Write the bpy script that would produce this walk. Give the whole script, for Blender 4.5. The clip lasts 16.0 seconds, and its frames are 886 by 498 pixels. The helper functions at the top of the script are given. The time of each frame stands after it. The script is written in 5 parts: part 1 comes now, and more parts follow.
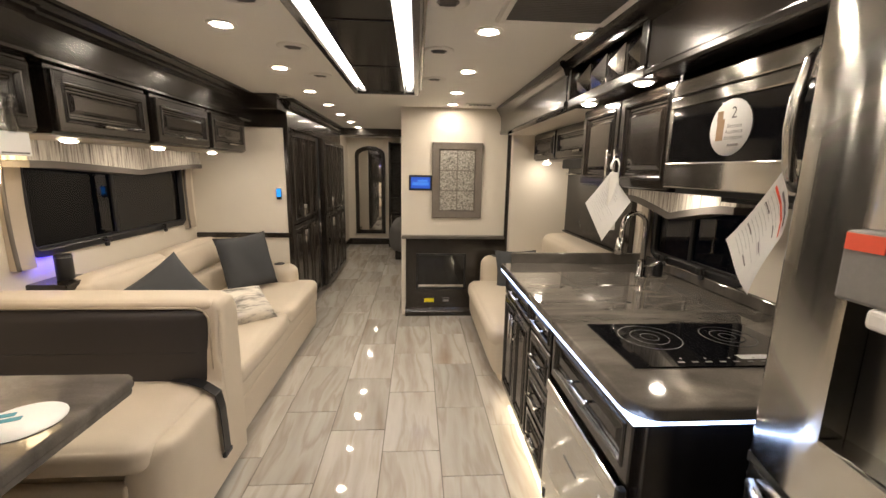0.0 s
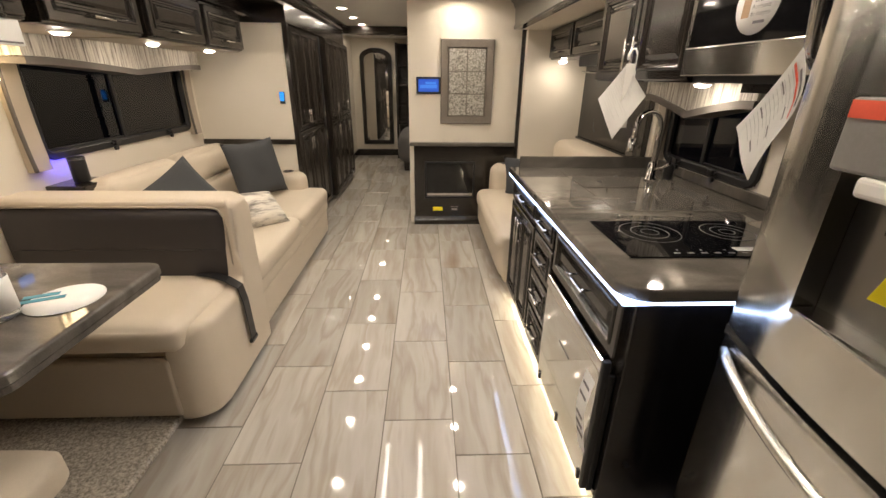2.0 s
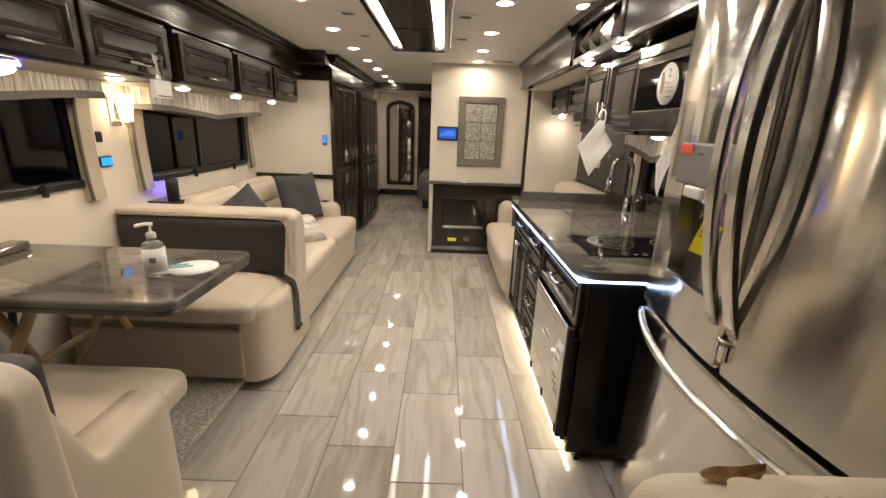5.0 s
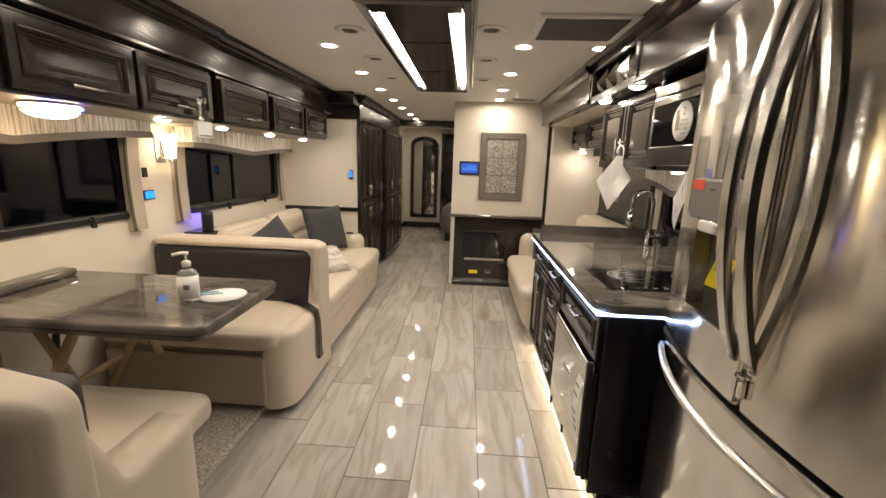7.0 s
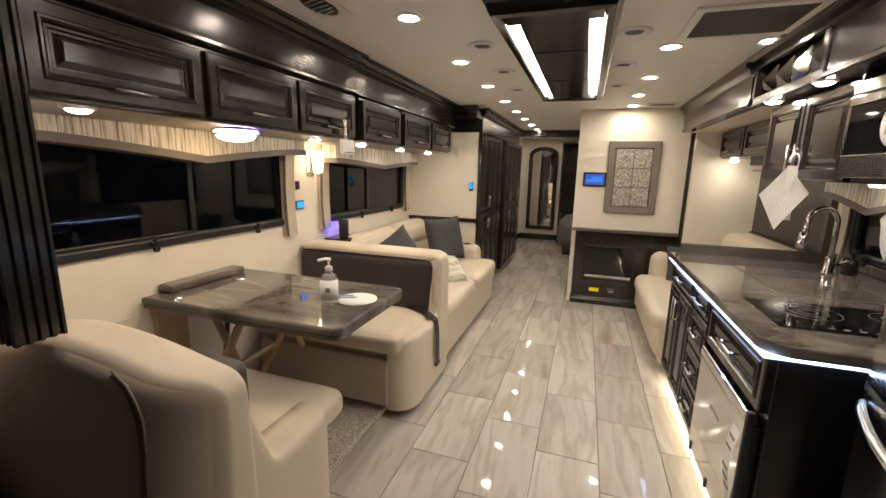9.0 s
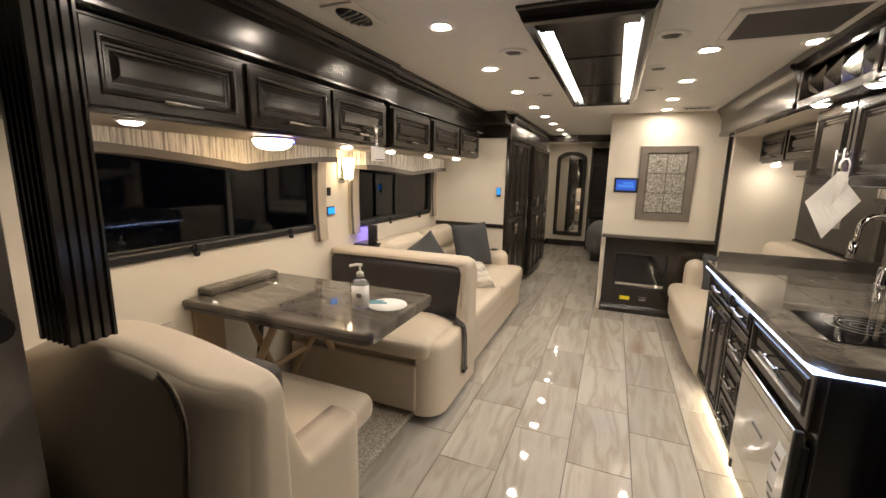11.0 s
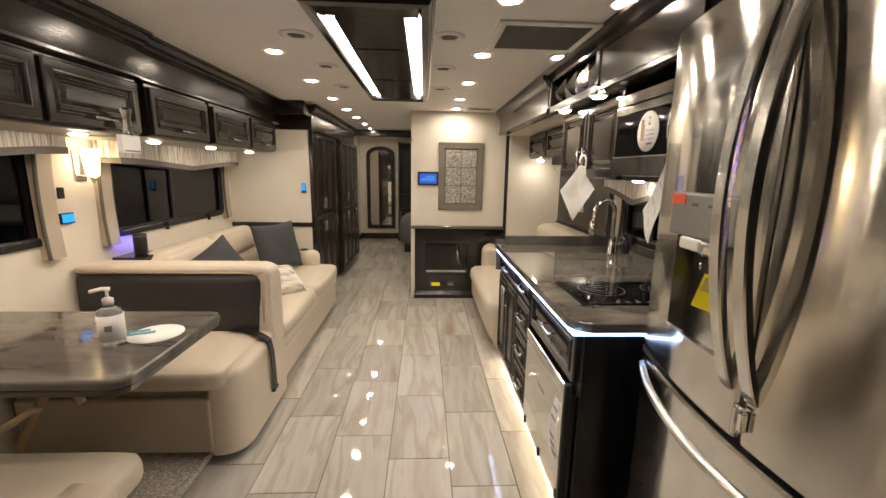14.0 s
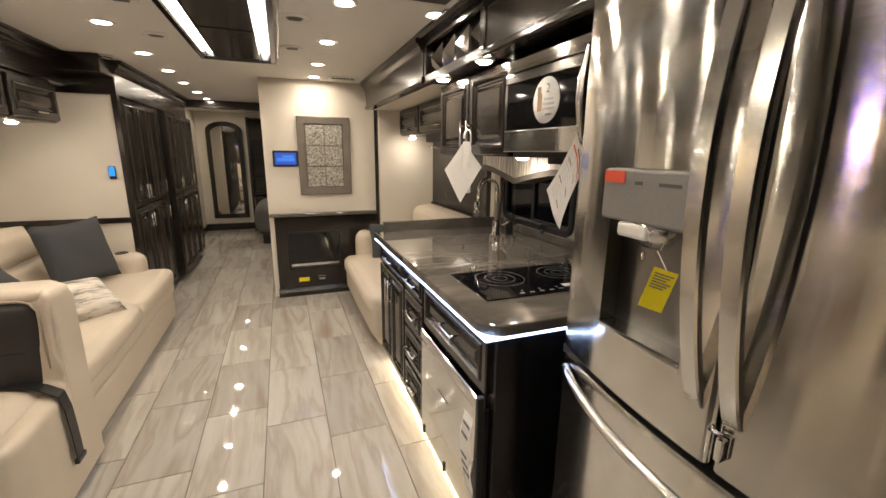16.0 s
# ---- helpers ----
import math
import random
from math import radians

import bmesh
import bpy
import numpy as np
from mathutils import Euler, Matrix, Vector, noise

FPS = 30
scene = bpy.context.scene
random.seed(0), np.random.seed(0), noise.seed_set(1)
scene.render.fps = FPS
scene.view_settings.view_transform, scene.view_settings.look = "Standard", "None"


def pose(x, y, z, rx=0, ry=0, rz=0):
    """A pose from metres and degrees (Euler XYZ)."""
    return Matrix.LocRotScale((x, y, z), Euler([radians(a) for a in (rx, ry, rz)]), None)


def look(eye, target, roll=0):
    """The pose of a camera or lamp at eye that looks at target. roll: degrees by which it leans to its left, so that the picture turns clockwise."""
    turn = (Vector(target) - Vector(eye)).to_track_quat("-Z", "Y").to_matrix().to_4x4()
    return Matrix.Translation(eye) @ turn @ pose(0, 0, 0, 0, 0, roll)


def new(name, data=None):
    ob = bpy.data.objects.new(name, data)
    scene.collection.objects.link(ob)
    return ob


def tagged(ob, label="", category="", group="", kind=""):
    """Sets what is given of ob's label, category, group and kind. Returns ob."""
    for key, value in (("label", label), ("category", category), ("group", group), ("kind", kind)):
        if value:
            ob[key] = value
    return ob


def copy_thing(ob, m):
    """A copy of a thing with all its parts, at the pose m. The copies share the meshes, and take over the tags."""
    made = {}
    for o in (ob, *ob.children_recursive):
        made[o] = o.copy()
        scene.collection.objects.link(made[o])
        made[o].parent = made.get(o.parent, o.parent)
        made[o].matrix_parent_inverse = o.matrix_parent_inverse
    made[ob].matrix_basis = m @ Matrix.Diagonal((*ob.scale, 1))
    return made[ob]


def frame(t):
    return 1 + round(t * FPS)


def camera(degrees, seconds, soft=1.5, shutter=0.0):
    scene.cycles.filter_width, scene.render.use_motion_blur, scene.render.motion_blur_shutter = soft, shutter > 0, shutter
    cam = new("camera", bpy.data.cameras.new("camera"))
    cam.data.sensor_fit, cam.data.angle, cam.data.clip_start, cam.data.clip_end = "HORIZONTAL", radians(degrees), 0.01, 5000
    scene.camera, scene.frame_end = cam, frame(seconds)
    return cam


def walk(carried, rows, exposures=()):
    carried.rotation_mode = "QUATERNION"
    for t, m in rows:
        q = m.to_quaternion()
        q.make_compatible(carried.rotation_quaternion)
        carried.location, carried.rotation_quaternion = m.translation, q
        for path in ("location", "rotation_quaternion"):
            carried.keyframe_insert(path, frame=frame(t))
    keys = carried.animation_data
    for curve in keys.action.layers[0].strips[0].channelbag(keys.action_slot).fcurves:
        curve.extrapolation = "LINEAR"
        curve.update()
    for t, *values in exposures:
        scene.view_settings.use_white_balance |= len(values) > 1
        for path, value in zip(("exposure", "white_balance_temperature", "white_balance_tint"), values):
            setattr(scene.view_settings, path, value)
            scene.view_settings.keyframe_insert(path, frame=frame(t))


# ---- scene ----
cam = camera(94.2, 16.0)
PATH = [
    (0, (0.19, 0.569, 1.496), (0.32, 2.53, 1.12), 1.0),
    (0.5, (0.198, 0.581, 1.469), (0.316, 2.512, 0.962), 0.8),
    (1, (0.202, 0.587, 1.449), (0.308, 2.484, 0.825), 0.7),
    (1.5, (0.208, 0.573, 1.432), (0.301, 2.439, 0.719), 0.6),
    (2, (0.209, 0.52, 1.435), (0.287, 2.366, 0.668), 0.7),
    (2.5, (0.2, 0.435, 1.447), (0.261, 2.274, 0.664), 0.8),
    (3, (0.188, 0.314, 1.458), (0.243, 2.159, 0.688), 1.2),
    (5.5, (0.203, -0.064, 1.429), (0.204, 1.871, 0.923), 2.2),
    (6, (0.212, -0.075, 1.436), (0.196, 1.872, 0.979), 2.1),
    (6.5, (0.213, -0.069, 1.438), (0.166, 1.883, 1.008), 2.0),
    (7, (0.214, -0.071, 1.44), (0.11, 1.882, 1.022), 1.9),
    (7.5, (0.208, -0.06, 1.441), (0.015, 1.887, 1.028), 1.8),
    (8, (0.195, -0.048, 1.442), (-0.122, 1.885, 1.034), 1.7),
    (8.5, (0.178, -0.042, 1.448), (-0.295, 1.86, 1.048), 1.5),
    (9, (0.146, -0.046, 1.452), (-0.484, 1.812, 1.067), 1.3),
    (9.5, (0.122, -0.053, 1.457), (-0.643, 1.757, 1.087), 1.1),
    (12, (0.123, -0.055, 1.461), (-0.543, 1.798, 1.108), 1.2),
    (12.5, (0.143, -0.034, 1.461), (-0.366, 1.867, 1.107), 1.2),
    (13, (0.158, -0.017, 1.459), (-0.166, 1.925, 1.105), 1.2),
    (13.5, (0.17, 0.015, 1.46), (0.054, 1.979, 1.1), 1.1),
    (14, (0.185, 0.066, 1.464), (0.279, 2.028, 1.088), 0.9),
    (14.5, (0.199, 0.145, 1.464), (0.484, 2.084, 1.068), 0.9),
    (15, (0.212, 0.265, 1.464), (0.664, 2.167, 1.042), 0.8),
    (15.5, (0.225, 0.374, 1.451), (0.812, 2.234, 1.006), 0.8),
    (16, (0.185, 0.422, 1.445), (0.89, 2.238, 0.988), 0.7),
]
walk(cam, [(t, look(eye, target, roll)) for t, eye, target, roll in PATH])

# ---- light and exposure ----
world = bpy.data.worlds.new("night")
scene.world = world
world.use_nodes = True
world.node_tree.nodes["Background"].inputs[0].default_value = (0.02, 0.025, 0.04, 1)
world.node_tree.nodes["Background"].inputs[1].default_value = 0.12
CAN_POWER, PUCK_POWER, STRIP_POWER, TOE_POWER, EDGE_POWER, SCONCE_POWER = 135.0, 85.0, 8.5, 13.0, 4.0, 6.0
WARM, SOFT_WARM, COOL = (1.0, 0.865, 0.705), (1.0, 0.92, 0.82), (0.44, 0.60, 1.0)
scene.view_settings.exposure = 1.03

# ---- materials ----


def nodes_of(name):
    m = bpy.data.materials.new(name)
    m.use_nodes = True
    nt = m.node_tree
    return m, nt, nt.nodes["Principled BSDF"], nt.nodes.new, nt.links.new


def paint(name, colour, rough=0.5, metal=0.0, vary=0.12, scale=6.0, fine=120.0, bump=0.05, coat=0.0, stretch=(1, 1, 1), rough_vary=0.1, spec=0.5):
    """A plain surface with large and small variation of colour, gloss and relief."""
    m, nt, bsdf, node, link = nodes_of(name)
    coord = node("ShaderNodeTexCoord")
    mapping = node("ShaderNodeMapping")
    mapping.inputs["Scale"].default_value = stretch
    link(coord.outputs["Object"], mapping.inputs["Vector"])
    large, small = node("ShaderNodeTexNoise"), node("ShaderNodeTexNoise")
    large.inputs["Scale"].default_value, small.inputs["Scale"].default_value = scale, fine
    large.inputs["Detail"].default_value, small.inputs["Detail"].default_value = 4, 3
    for n in (large, small):
        link(mapping.outputs[0], n.inputs["Vector"])
    mix = node("ShaderNodeMath")
    mix.operation = "ADD"
    link(large.outputs["Fac"], mix.inputs[0])
    link(small.outputs["Fac"], mix.inputs[1])
    ramp = node("ShaderNodeMapRange")
    ramp.inputs[1].default_value, ramp.inputs[2].default_value = 0.6, 1.4
    ramp.inputs[3].default_value, ramp.inputs[4].default_value = 1 - vary, 1 + vary
    link(mix.outputs[0], ramp.inputs[0])
    tint = node("ShaderNodeMix")
    tint.data_type, tint.blend_type = "RGBA", "MULTIPLY"
    tint.inputs[0].default_value = 1
    tint.inputs[6].default_value = (*colour, 1)
    link(ramp.outputs[0], tint.inputs[7])
    link(tint.outputs[2], bsdf.inputs["Base Color"])
    rr = node("ShaderNodeMapRange")
    rr.inputs[1].default_value, rr.inputs[2].default_value = 0.3, 0.7
    rr.inputs[3].default_value, rr.inputs[4].default_value = max(rough * (1 - rough_vary), 0.01), min(rough * (1 + rough_vary), 1)
    link(large.outputs["Fac"], rr.inputs[0])
    link(rr.outputs[0], bsdf.inputs["Roughness"])
    bsdf.inputs["Metallic"].default_value = metal
    bsdf.inputs["Coat Weight"].default_value = coat
    bsdf.inputs["Coat Roughness"].default_value = 0.12
    bsdf.inputs["Specular IOR Level"].default_value = spec
    if bump:
        b = node("ShaderNodeBump")
        b.inputs["Strength"].default_value, b.inputs["Distance"].default_value = bump, 0.003
        link(small.outputs["Fac"], b.inputs["Height"])
        link(b.outputs[0], bsdf.inputs["Normal"])
    return m


def glow(name, colour, strength, base=0.8):
    m, nt, bsdf, node, link = nodes_of(name)
    bsdf.inputs["Base Color"].default_value = (base, base, base, 1)
    bsdf.inputs["Emission Color"].default_value = (*colour, 1)
    bsdf.inputs["Emission Strength"].default_value = strength
    return m


def tile_stone():
    """Polished porcelain with veins along the plank, different on each tile."""
    m, nt, bsdf, node, link = nodes_of("porcelain_tile")
    coord, info = node("ShaderNodeTexCoord"), node("ShaderNodeObjectInfo")
    add = node("ShaderNodeVectorMath")
    add.operation = "MULTIPLY_ADD"
    comb = node("ShaderNodeCombineXYZ")
    for i, k in enumerate((37.0, 53.0, 11.0)):
        mu = node("ShaderNodeMath")
        mu.operation = "MULTIPLY"
        mu.inputs[1].default_value = k
        link(info.outputs["Random"], mu.inputs[0])
        link(mu.outputs[0], comb.inputs[i])
    add.inputs[1].default_value = (1, 1, 1)
    link(coord.outputs["Object"], add.inputs[0])
    link(comb.outputs[0], add.inputs[2])
    warp = node("ShaderNodeTexNoise")
    warp.inputs["Scale"].default_value, warp.inputs["Detail"].default_value = 1.7, 2
    link(add.outputs[0], warp.inputs["Vector"])
    bend = node("ShaderNodeVectorMath")
    bend.operation = "MULTIPLY_ADD"
    bend.inputs[1].default_value = (0.11, 0.11, 0.11)
    link(warp.outputs["Color"], bend.inputs[0])
    link(add.outputs[0], bend.inputs[2])
    mp = node("ShaderNodeMapping")
    mp.inputs["Scale"].default_value = (6.0, 0.75, 1.0)
    mp.inputs["Rotation"].default_value = (0, 0, 0.10)
    link(bend.outputs[0], mp.inputs["Vector"])
    vein = node("ShaderNodeTexNoise")
    vein.inputs["Scale"].default_value, vein.inputs["Detail"].default_value, vein.inputs["Roughness"].default_value = 1.0, 4, 0.52
    link(mp.outputs[0], vein.inputs["Vector"])
    ramp = node("ShaderNodeValToRGB")
    r = ramp.color_ramp
    r.elements[0].position, r.elements[0].color = 0.22, (0.33, 0.265, 0.205, 1)
    r.elements[1].position, r.elements[1].color = 0.76, (0.64, 0.61, 0.56, 1)
    for p, c in ((0.34, (0.41, 0.35, 0.29, 1)), (0.43, (0.50, 0.46, 0.405, 1)), (0.50, (0.55, 0.515, 0.465, 1)), (0.55, (0.45, 0.40, 0.34, 1)), (0.61, (0.55, 0.515, 0.465, 1)), (0.67, (0.585, 0.555, 0.505, 1))):
        e = r.elements.new(p)
        e.color = c
    link(vein.outputs["Fac"], ramp.inputs[0])
    tone = node("ShaderNodeMapRange")
    tone.inputs[3].default_value, tone.inputs[4].default_value = 0.76, 0.98
    link(info.outputs["Random"], tone.inputs[0])
    mix = node("ShaderNodeMix")
    mix.data_type, mix.blend_type = "RGBA", "MULTIPLY"
    mix.inputs[0].default_value = 1
    link(ramp.outputs[0], mix.inputs[6])
    link(tone.outputs[0], mix.inputs[7])
    link(mix.outputs[2], bsdf.inputs["Base Color"])
    smear = node("ShaderNodeTexNoise")
    smear.inputs["Scale"].default_value = 5.0
    link(add.outputs[0], smear.inputs["Vector"])
    rr = node("ShaderNodeMapRange")
    rr.inputs[1].default_value, rr.inputs[2].default_value, rr.inputs[3].default_value, rr.inputs[4].default_value = 0.3, 0.7, 0.025, 0.06
    link(smear.outputs["Fac"], rr.inputs[0])
    link(rr.outputs[0], bsdf.inputs["Roughness"])
    bsdf.inputs["Specular IOR Level"].default_value = 0.6
    return m


def brushed_steel(name, colour=(0.66, 0.64, 0.60), rough=0.135, aniso=1.0):
    """Stainless steel brushed in horizontal lines."""
    m, nt, bsdf, node, link = nodes_of(name)
    coord, mp = node("ShaderNodeTexCoord"), node("ShaderNodeMapping")
    mp.inputs["Scale"].default_value = (1.5, 1.5, 500)
    link(coord.outputs["Object"], mp.inputs["Vector"])
    lines = node("ShaderNodeTexNoise")
    lines.inputs["Scale"].default_value, lines.inputs["Detail"].default_value = 1.0, 4
    link(mp.outputs[0], lines.inputs["Vector"])
    ramp = node("ShaderNodeMapRange")
    ramp.inputs[1].default_value, ramp.inputs[2].default_value, ramp.inputs[3].default_value, ramp.inputs[4].default_value = 0.3, 0.7, rough * 0.93, rough * 1.07
    link(lines.outputs["Fac"], ramp.inputs[0])
    link(ramp.outputs[0], bsdf.inputs["Roughness"])
    bsdf.inputs["Base Color"].default_value = (*colour, 1)
    bump = node("ShaderNodeBump")
    bump.inputs["Strength"].default_value, bump.inputs["Distance"].default_value = 0.12, 0.0004
    link(lines.outputs["Fac"], bump.inputs["Height"])
    link(bump.outputs[0], bsdf.inputs["Normal"])
    bsdf.inputs["Metallic"].default_value = 1.0
    bsdf.inputs["Coat Weight"].default_value, bsdf.inputs["Coat Roughness"].default_value = 1.0, 0.02
    bsdf.inputs["Anisotropic"].default_value = aniso
    bsdf.inputs["Anisotropic Rotation"].default_value = 0.25
    tan = node("ShaderNodeTangent")
    tan.direction_type, tan.axis = "RADIAL", "Z"
    link(tan.outputs[0], bsdf.inputs["Tangent"])
    return m


def striped_fabric(name, colours, stretch, rough=0.85):
    """Cloth with irregular woven streaks."""
    m, nt, bsdf, node, link = nodes_of(name)
    coord, mp = node("ShaderNodeTexCoord"), node("ShaderNodeMapping")
    mp.inputs["Scale"].default_value = stretch
    link(coord.outputs["Object"], mp.inputs["Vector"])
    n = node("ShaderNodeTexNoise")
    n.inputs["Scale"].default_value, n.inputs["Detail"].default_value, n.inputs["Roughness"].default_value = 1.0, 5, 0.7
    link(mp.outputs[0], n.inputs["Vector"])
    ramp = node("ShaderNodeValToRGB")
    e = ramp.color_ramp.elements
    e[0].position, e[0].color, e[1].position, e[1].color = 0.36, (*colours[0], 1), 0.64, (*colours[-1], 1)
    for i, c in enumerate(colours[1:-1]):
        k = e.new(0.36 + 0.28 * (i + 1) / (len(colours) - 1))
        k.color = (*c, 1)
    link(n.outputs["Fac"], ramp.inputs[0])
    link(ramp.outputs[0], bsdf.inputs["Base Color"])
    bsdf.inputs["Roughness"].default_value = rough
    b = node("ShaderNodeBump")
    b.inputs["Strength"].default_value, b.inputs["Distance"].default_value = 0.2, 0.002
    link(n.outputs["Fac"], b.inputs["Height"])
    link(b.outputs[0], bsdf.inputs["Normal"])
    return m


def polished_stone(name):
    """Dark grey solid-surface worktop with soft drifting streaks."""
    m, nt, bsdf, node, link = nodes_of(name)
    coord, mp = node("ShaderNodeTexCoord"), node("ShaderNodeMapping")
    mp.inputs["Scale"].default_value, mp.inputs["Rotation"].default_value = (2.2, 6.5, 2.0), (0, 0, 0.5)
    link(coord.outputs["Object"], mp.inputs["Vector"])
    n, fine = node("ShaderNodeTexNoise"), node("ShaderNodeTexNoise")
    n.inputs["Scale"].default_value, n.inputs["Detail"].default_value, n.inputs["Distortion"].default_value = 1.0, 7, 1.2
    fine.inputs["Scale"].default_value = 260
    link(mp.outputs[0], n.inputs["Vector"])
    link(coord.outputs["Object"], fine.inputs["Vector"])
    ramp = node("ShaderNodeValToRGB")
    e = ramp.color_ramp.elements
    e[0].position, e[0].color, e[1].position, e[1].color = 0.3, (0.070, 0.063, 0.055, 1), 0.75, (0.21, 0.188, 0.162, 1)
    k = e.new(0.52)
    k.color = (0.122, 0.110, 0.096, 1)
    link(n.outputs["Fac"], ramp.inputs[0])
    mix = node("ShaderNodeMix")
    mix.data_type, mix.blend_type = "RGBA", "OVERLAY"
    mix.inputs[0].default_value = 0.25
    link(ramp.outputs[0], mix.inputs[6])
    link(fine.outputs["Fac"], mix.inputs[7])
    link(mix.outputs[2], bsdf.inputs["Base Color"])
    bsdf.inputs["Roughness"].default_value = 0.06
    bsdf.inputs["Specular IOR Level"].default_value = 0.6
    return m


def clear_glass(name, colour=(1, 1, 1), rough=0.0):
    m, nt, bsdf, node, link = nodes_of(name)
    bsdf.inputs["Base Color"].default_value = (*colour, 1)
    bsdf.inputs["Roughness"].default_value = rough
    bsdf.inputs["Transmission Weight"].default_value = 1.0
    bsdf.inputs["IOR"].default_value = 1.45
    return m


M_TILE = tile_stone()
M_GROUT = paint("grout", (0.17, 0.15, 0.125), 0.85, fine=300, bump=0.2)
M_WALL = paint("wall_vinyl", (0.74, 0.68, 0.585), 0.62, vary=0.05, scale=3, fine=420, bump=0.22)
M_CEIL = paint("ceiling_vinyl", (0.84, 0.815, 0.77), 0.5, vary=0.03, scale=2, fine=300, bump=0.1)
M_WOOD = paint("espresso_wood", (0.017, 0.0130, 0.0102), 0.185, vary=0.15, scale=1.6, fine=9, bump=0.0, rough_vary=0.03, spec=0.75, stretch=(9, 1, 9))
M_WOOD_V = paint("espresso_wood_upright", (0.017, 0.0130, 0.0102), 0.185, vary=0.15, scale=1.6, fine=9, bump=0.0, rough_vary=0.03, spec=0.75, stretch=(9, 9, 1))
M_UNDER = paint("taupe_underside", (0.30, 0.255, 0.205), 0.5, vary=0.06)
M_LEATHER = paint("cream_leather", (0.60, 0.52, 0.415), 0.48, vary=0.07, scale=5, fine=380, bump=0.28)
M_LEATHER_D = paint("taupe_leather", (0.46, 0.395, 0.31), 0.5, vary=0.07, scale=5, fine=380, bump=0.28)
M_CHARCOAL = paint("charcoal_leather", (0.030, 0.026, 0.026), 0.5, vary=0.1, scale=6, fine=350, bump=0.3)
M_PILLOW = paint("slate_cloth", (0.055, 0.058, 0.062), 0.9, vary=0.15, scale=9, fine=600, bump=0.5)
M_STRIPE = striped_fabric("grey_cream_cloth", ((0.12, 0.11, 0.10), (0.35, 0.32, 0.28), (0.66, 0.61, 0.53), (0.74, 0.69, 0.6)), (5, 30, 8))
M_VALANCE = striped_fabric("streaked_valance_cloth", ((0.16, 0.14, 0.12), (0.42, 0.38, 0.33), (0.60, 0.56, 0.49), (0.70, 0.66, 0.58)), (40, 85, 4))
M_TRIMCLOTH = paint("taupe_trim_cloth", (0.13, 0.115, 0.10), 0.8, fine=500, bump=0.3)
M_STEEL = brushed_steel("brushed_steel", (0.65, 0.63, 0.59), 0.125)
M_STEEL_H = brushed_steel("handle_steel", (0.64, 0.625, 0.59), 0.2, 0.8)
M_STEEL_D = brushed_steel("dark_steel", (0.22, 0.212, 0.20), 0.3, 0.6)
M_CHROME = paint("chrome", (0.80, 0.79, 0.77), 0.08, metal=1, vary=0.03, bump=0)
M_NICKEL = paint("satin_nickel", (0.66, 0.64, 0.60), 0.25, metal=1, vary=0.05, bump=0)
M_STONE = polished_stone("grey_solid_surface")
M_BLACKGLASS = paint("black_glass", (0.006, 0.006, 0.007), 0.05, vary=0.1, bump=0, spec=0.6)
M_BLACK = paint("black_plastic", (0.012, 0.012, 0.013), 0.4, vary=0.2, bump=0.05)
M_GREY = paint("grey_plastic", (0.22, 0.21, 0.20), 0.45, vary=0.08, bump=0.03)
M_DKGREY = paint("dark_grey_plastic", (0.09, 0.087, 0.083), 0.4, vary=0.1, bump=0.03)
M_WHITE = paint("white_plastic", (0.78, 0.76, 0.72), 0.4, vary=0.03, bump=0.02)
M_PAPER = paint("white_paper", (0.82, 0.81, 0.79), 0.75, vary=0.03, fine=200, bump=0.05)
M_INK = paint("grey_ink", (0.20, 0.19, 0.19), 0.7, vary=0.1, bump=0)
M_RED = paint("red_label", (0.75, 0.10, 0.05), 0.5, vary=0.05, bump=0)
M_YELLOW = paint("yellow_tag", (0.90, 0.76, 0.02), 0.6, vary=0.04, bump=0)
M_TEAL = paint("teal_print", (0.05, 0.25, 0.33), 0.5, vary=0.1, bump=0)
M_OAK = paint("pale_wood", (0.42, 0.30, 0.17), 0.5, vary=0.2, scale=8, fine=70, stretch=(3, 3, 25), bump=0.08)
M_CARPET = striped_fabric("speckled_carpet", ((0.20, 0.175, 0.15), (0.40, 0.36, 0.305), (0.62, 0.57, 0.49)), (95, 95, 95), 0.95)
M_MIRROR = paint("mirror_silver", (0.86, 0.86, 0.85), 0.015, metal=1, vary=0.0, bump=0)
M_TINT = clear_glass("tinted_window_glass", (0.10, 0.10, 0.11), 0.03)
M_TINT.node_tree.nodes["Principled BSDF"].inputs["IOR"].default_value = 1.40
M_CLEAR = clear_glass("clear_plastic", (0.93, 0.95, 0.96), 0.03)
M_BOTTLE = clear_glass("cloudy_plastic", (0.97, 0.98, 0.98), 0.05)
M_BOTTLE.node_tree.nodes["Principled BSDF"].inputs["Transmission Weight"].default_value = 0.85
M_FRAME = paint("grey_wood_frame", (0.17, 0.145, 0.12), 0.5, vary=0.2, scale=8, fine=80, bump=0.1)
M_ART = striped_fabric("cracked_silver_glass", ((0.11, 0.10, 0.09), (0.35, 0.33, 0.29), (0.56, 0.53, 0.47)), (62, 62, 62), 0.25)
M_BEDDING = paint("grey_bedspread", (0.13, 0.125, 0.12), 0.9, vary=0.15, fine=300, bump=0.3)
L_CAN = glow("can_light_lens", WARM, CAN_POWER)
L_PUCK = glow("puck_light_lens", WARM, PUCK_POWER)
L_STRIP = glow("ceiling_strip_diffuser", SOFT_WARM, STRIP_POWER)
L_TOE = glow("toe_kick_led", (1.0, 0.84, 0.58), TOE_POWER)
L_EDGE = glow("worktop_edge_led", COOL, EDGE_POWER)
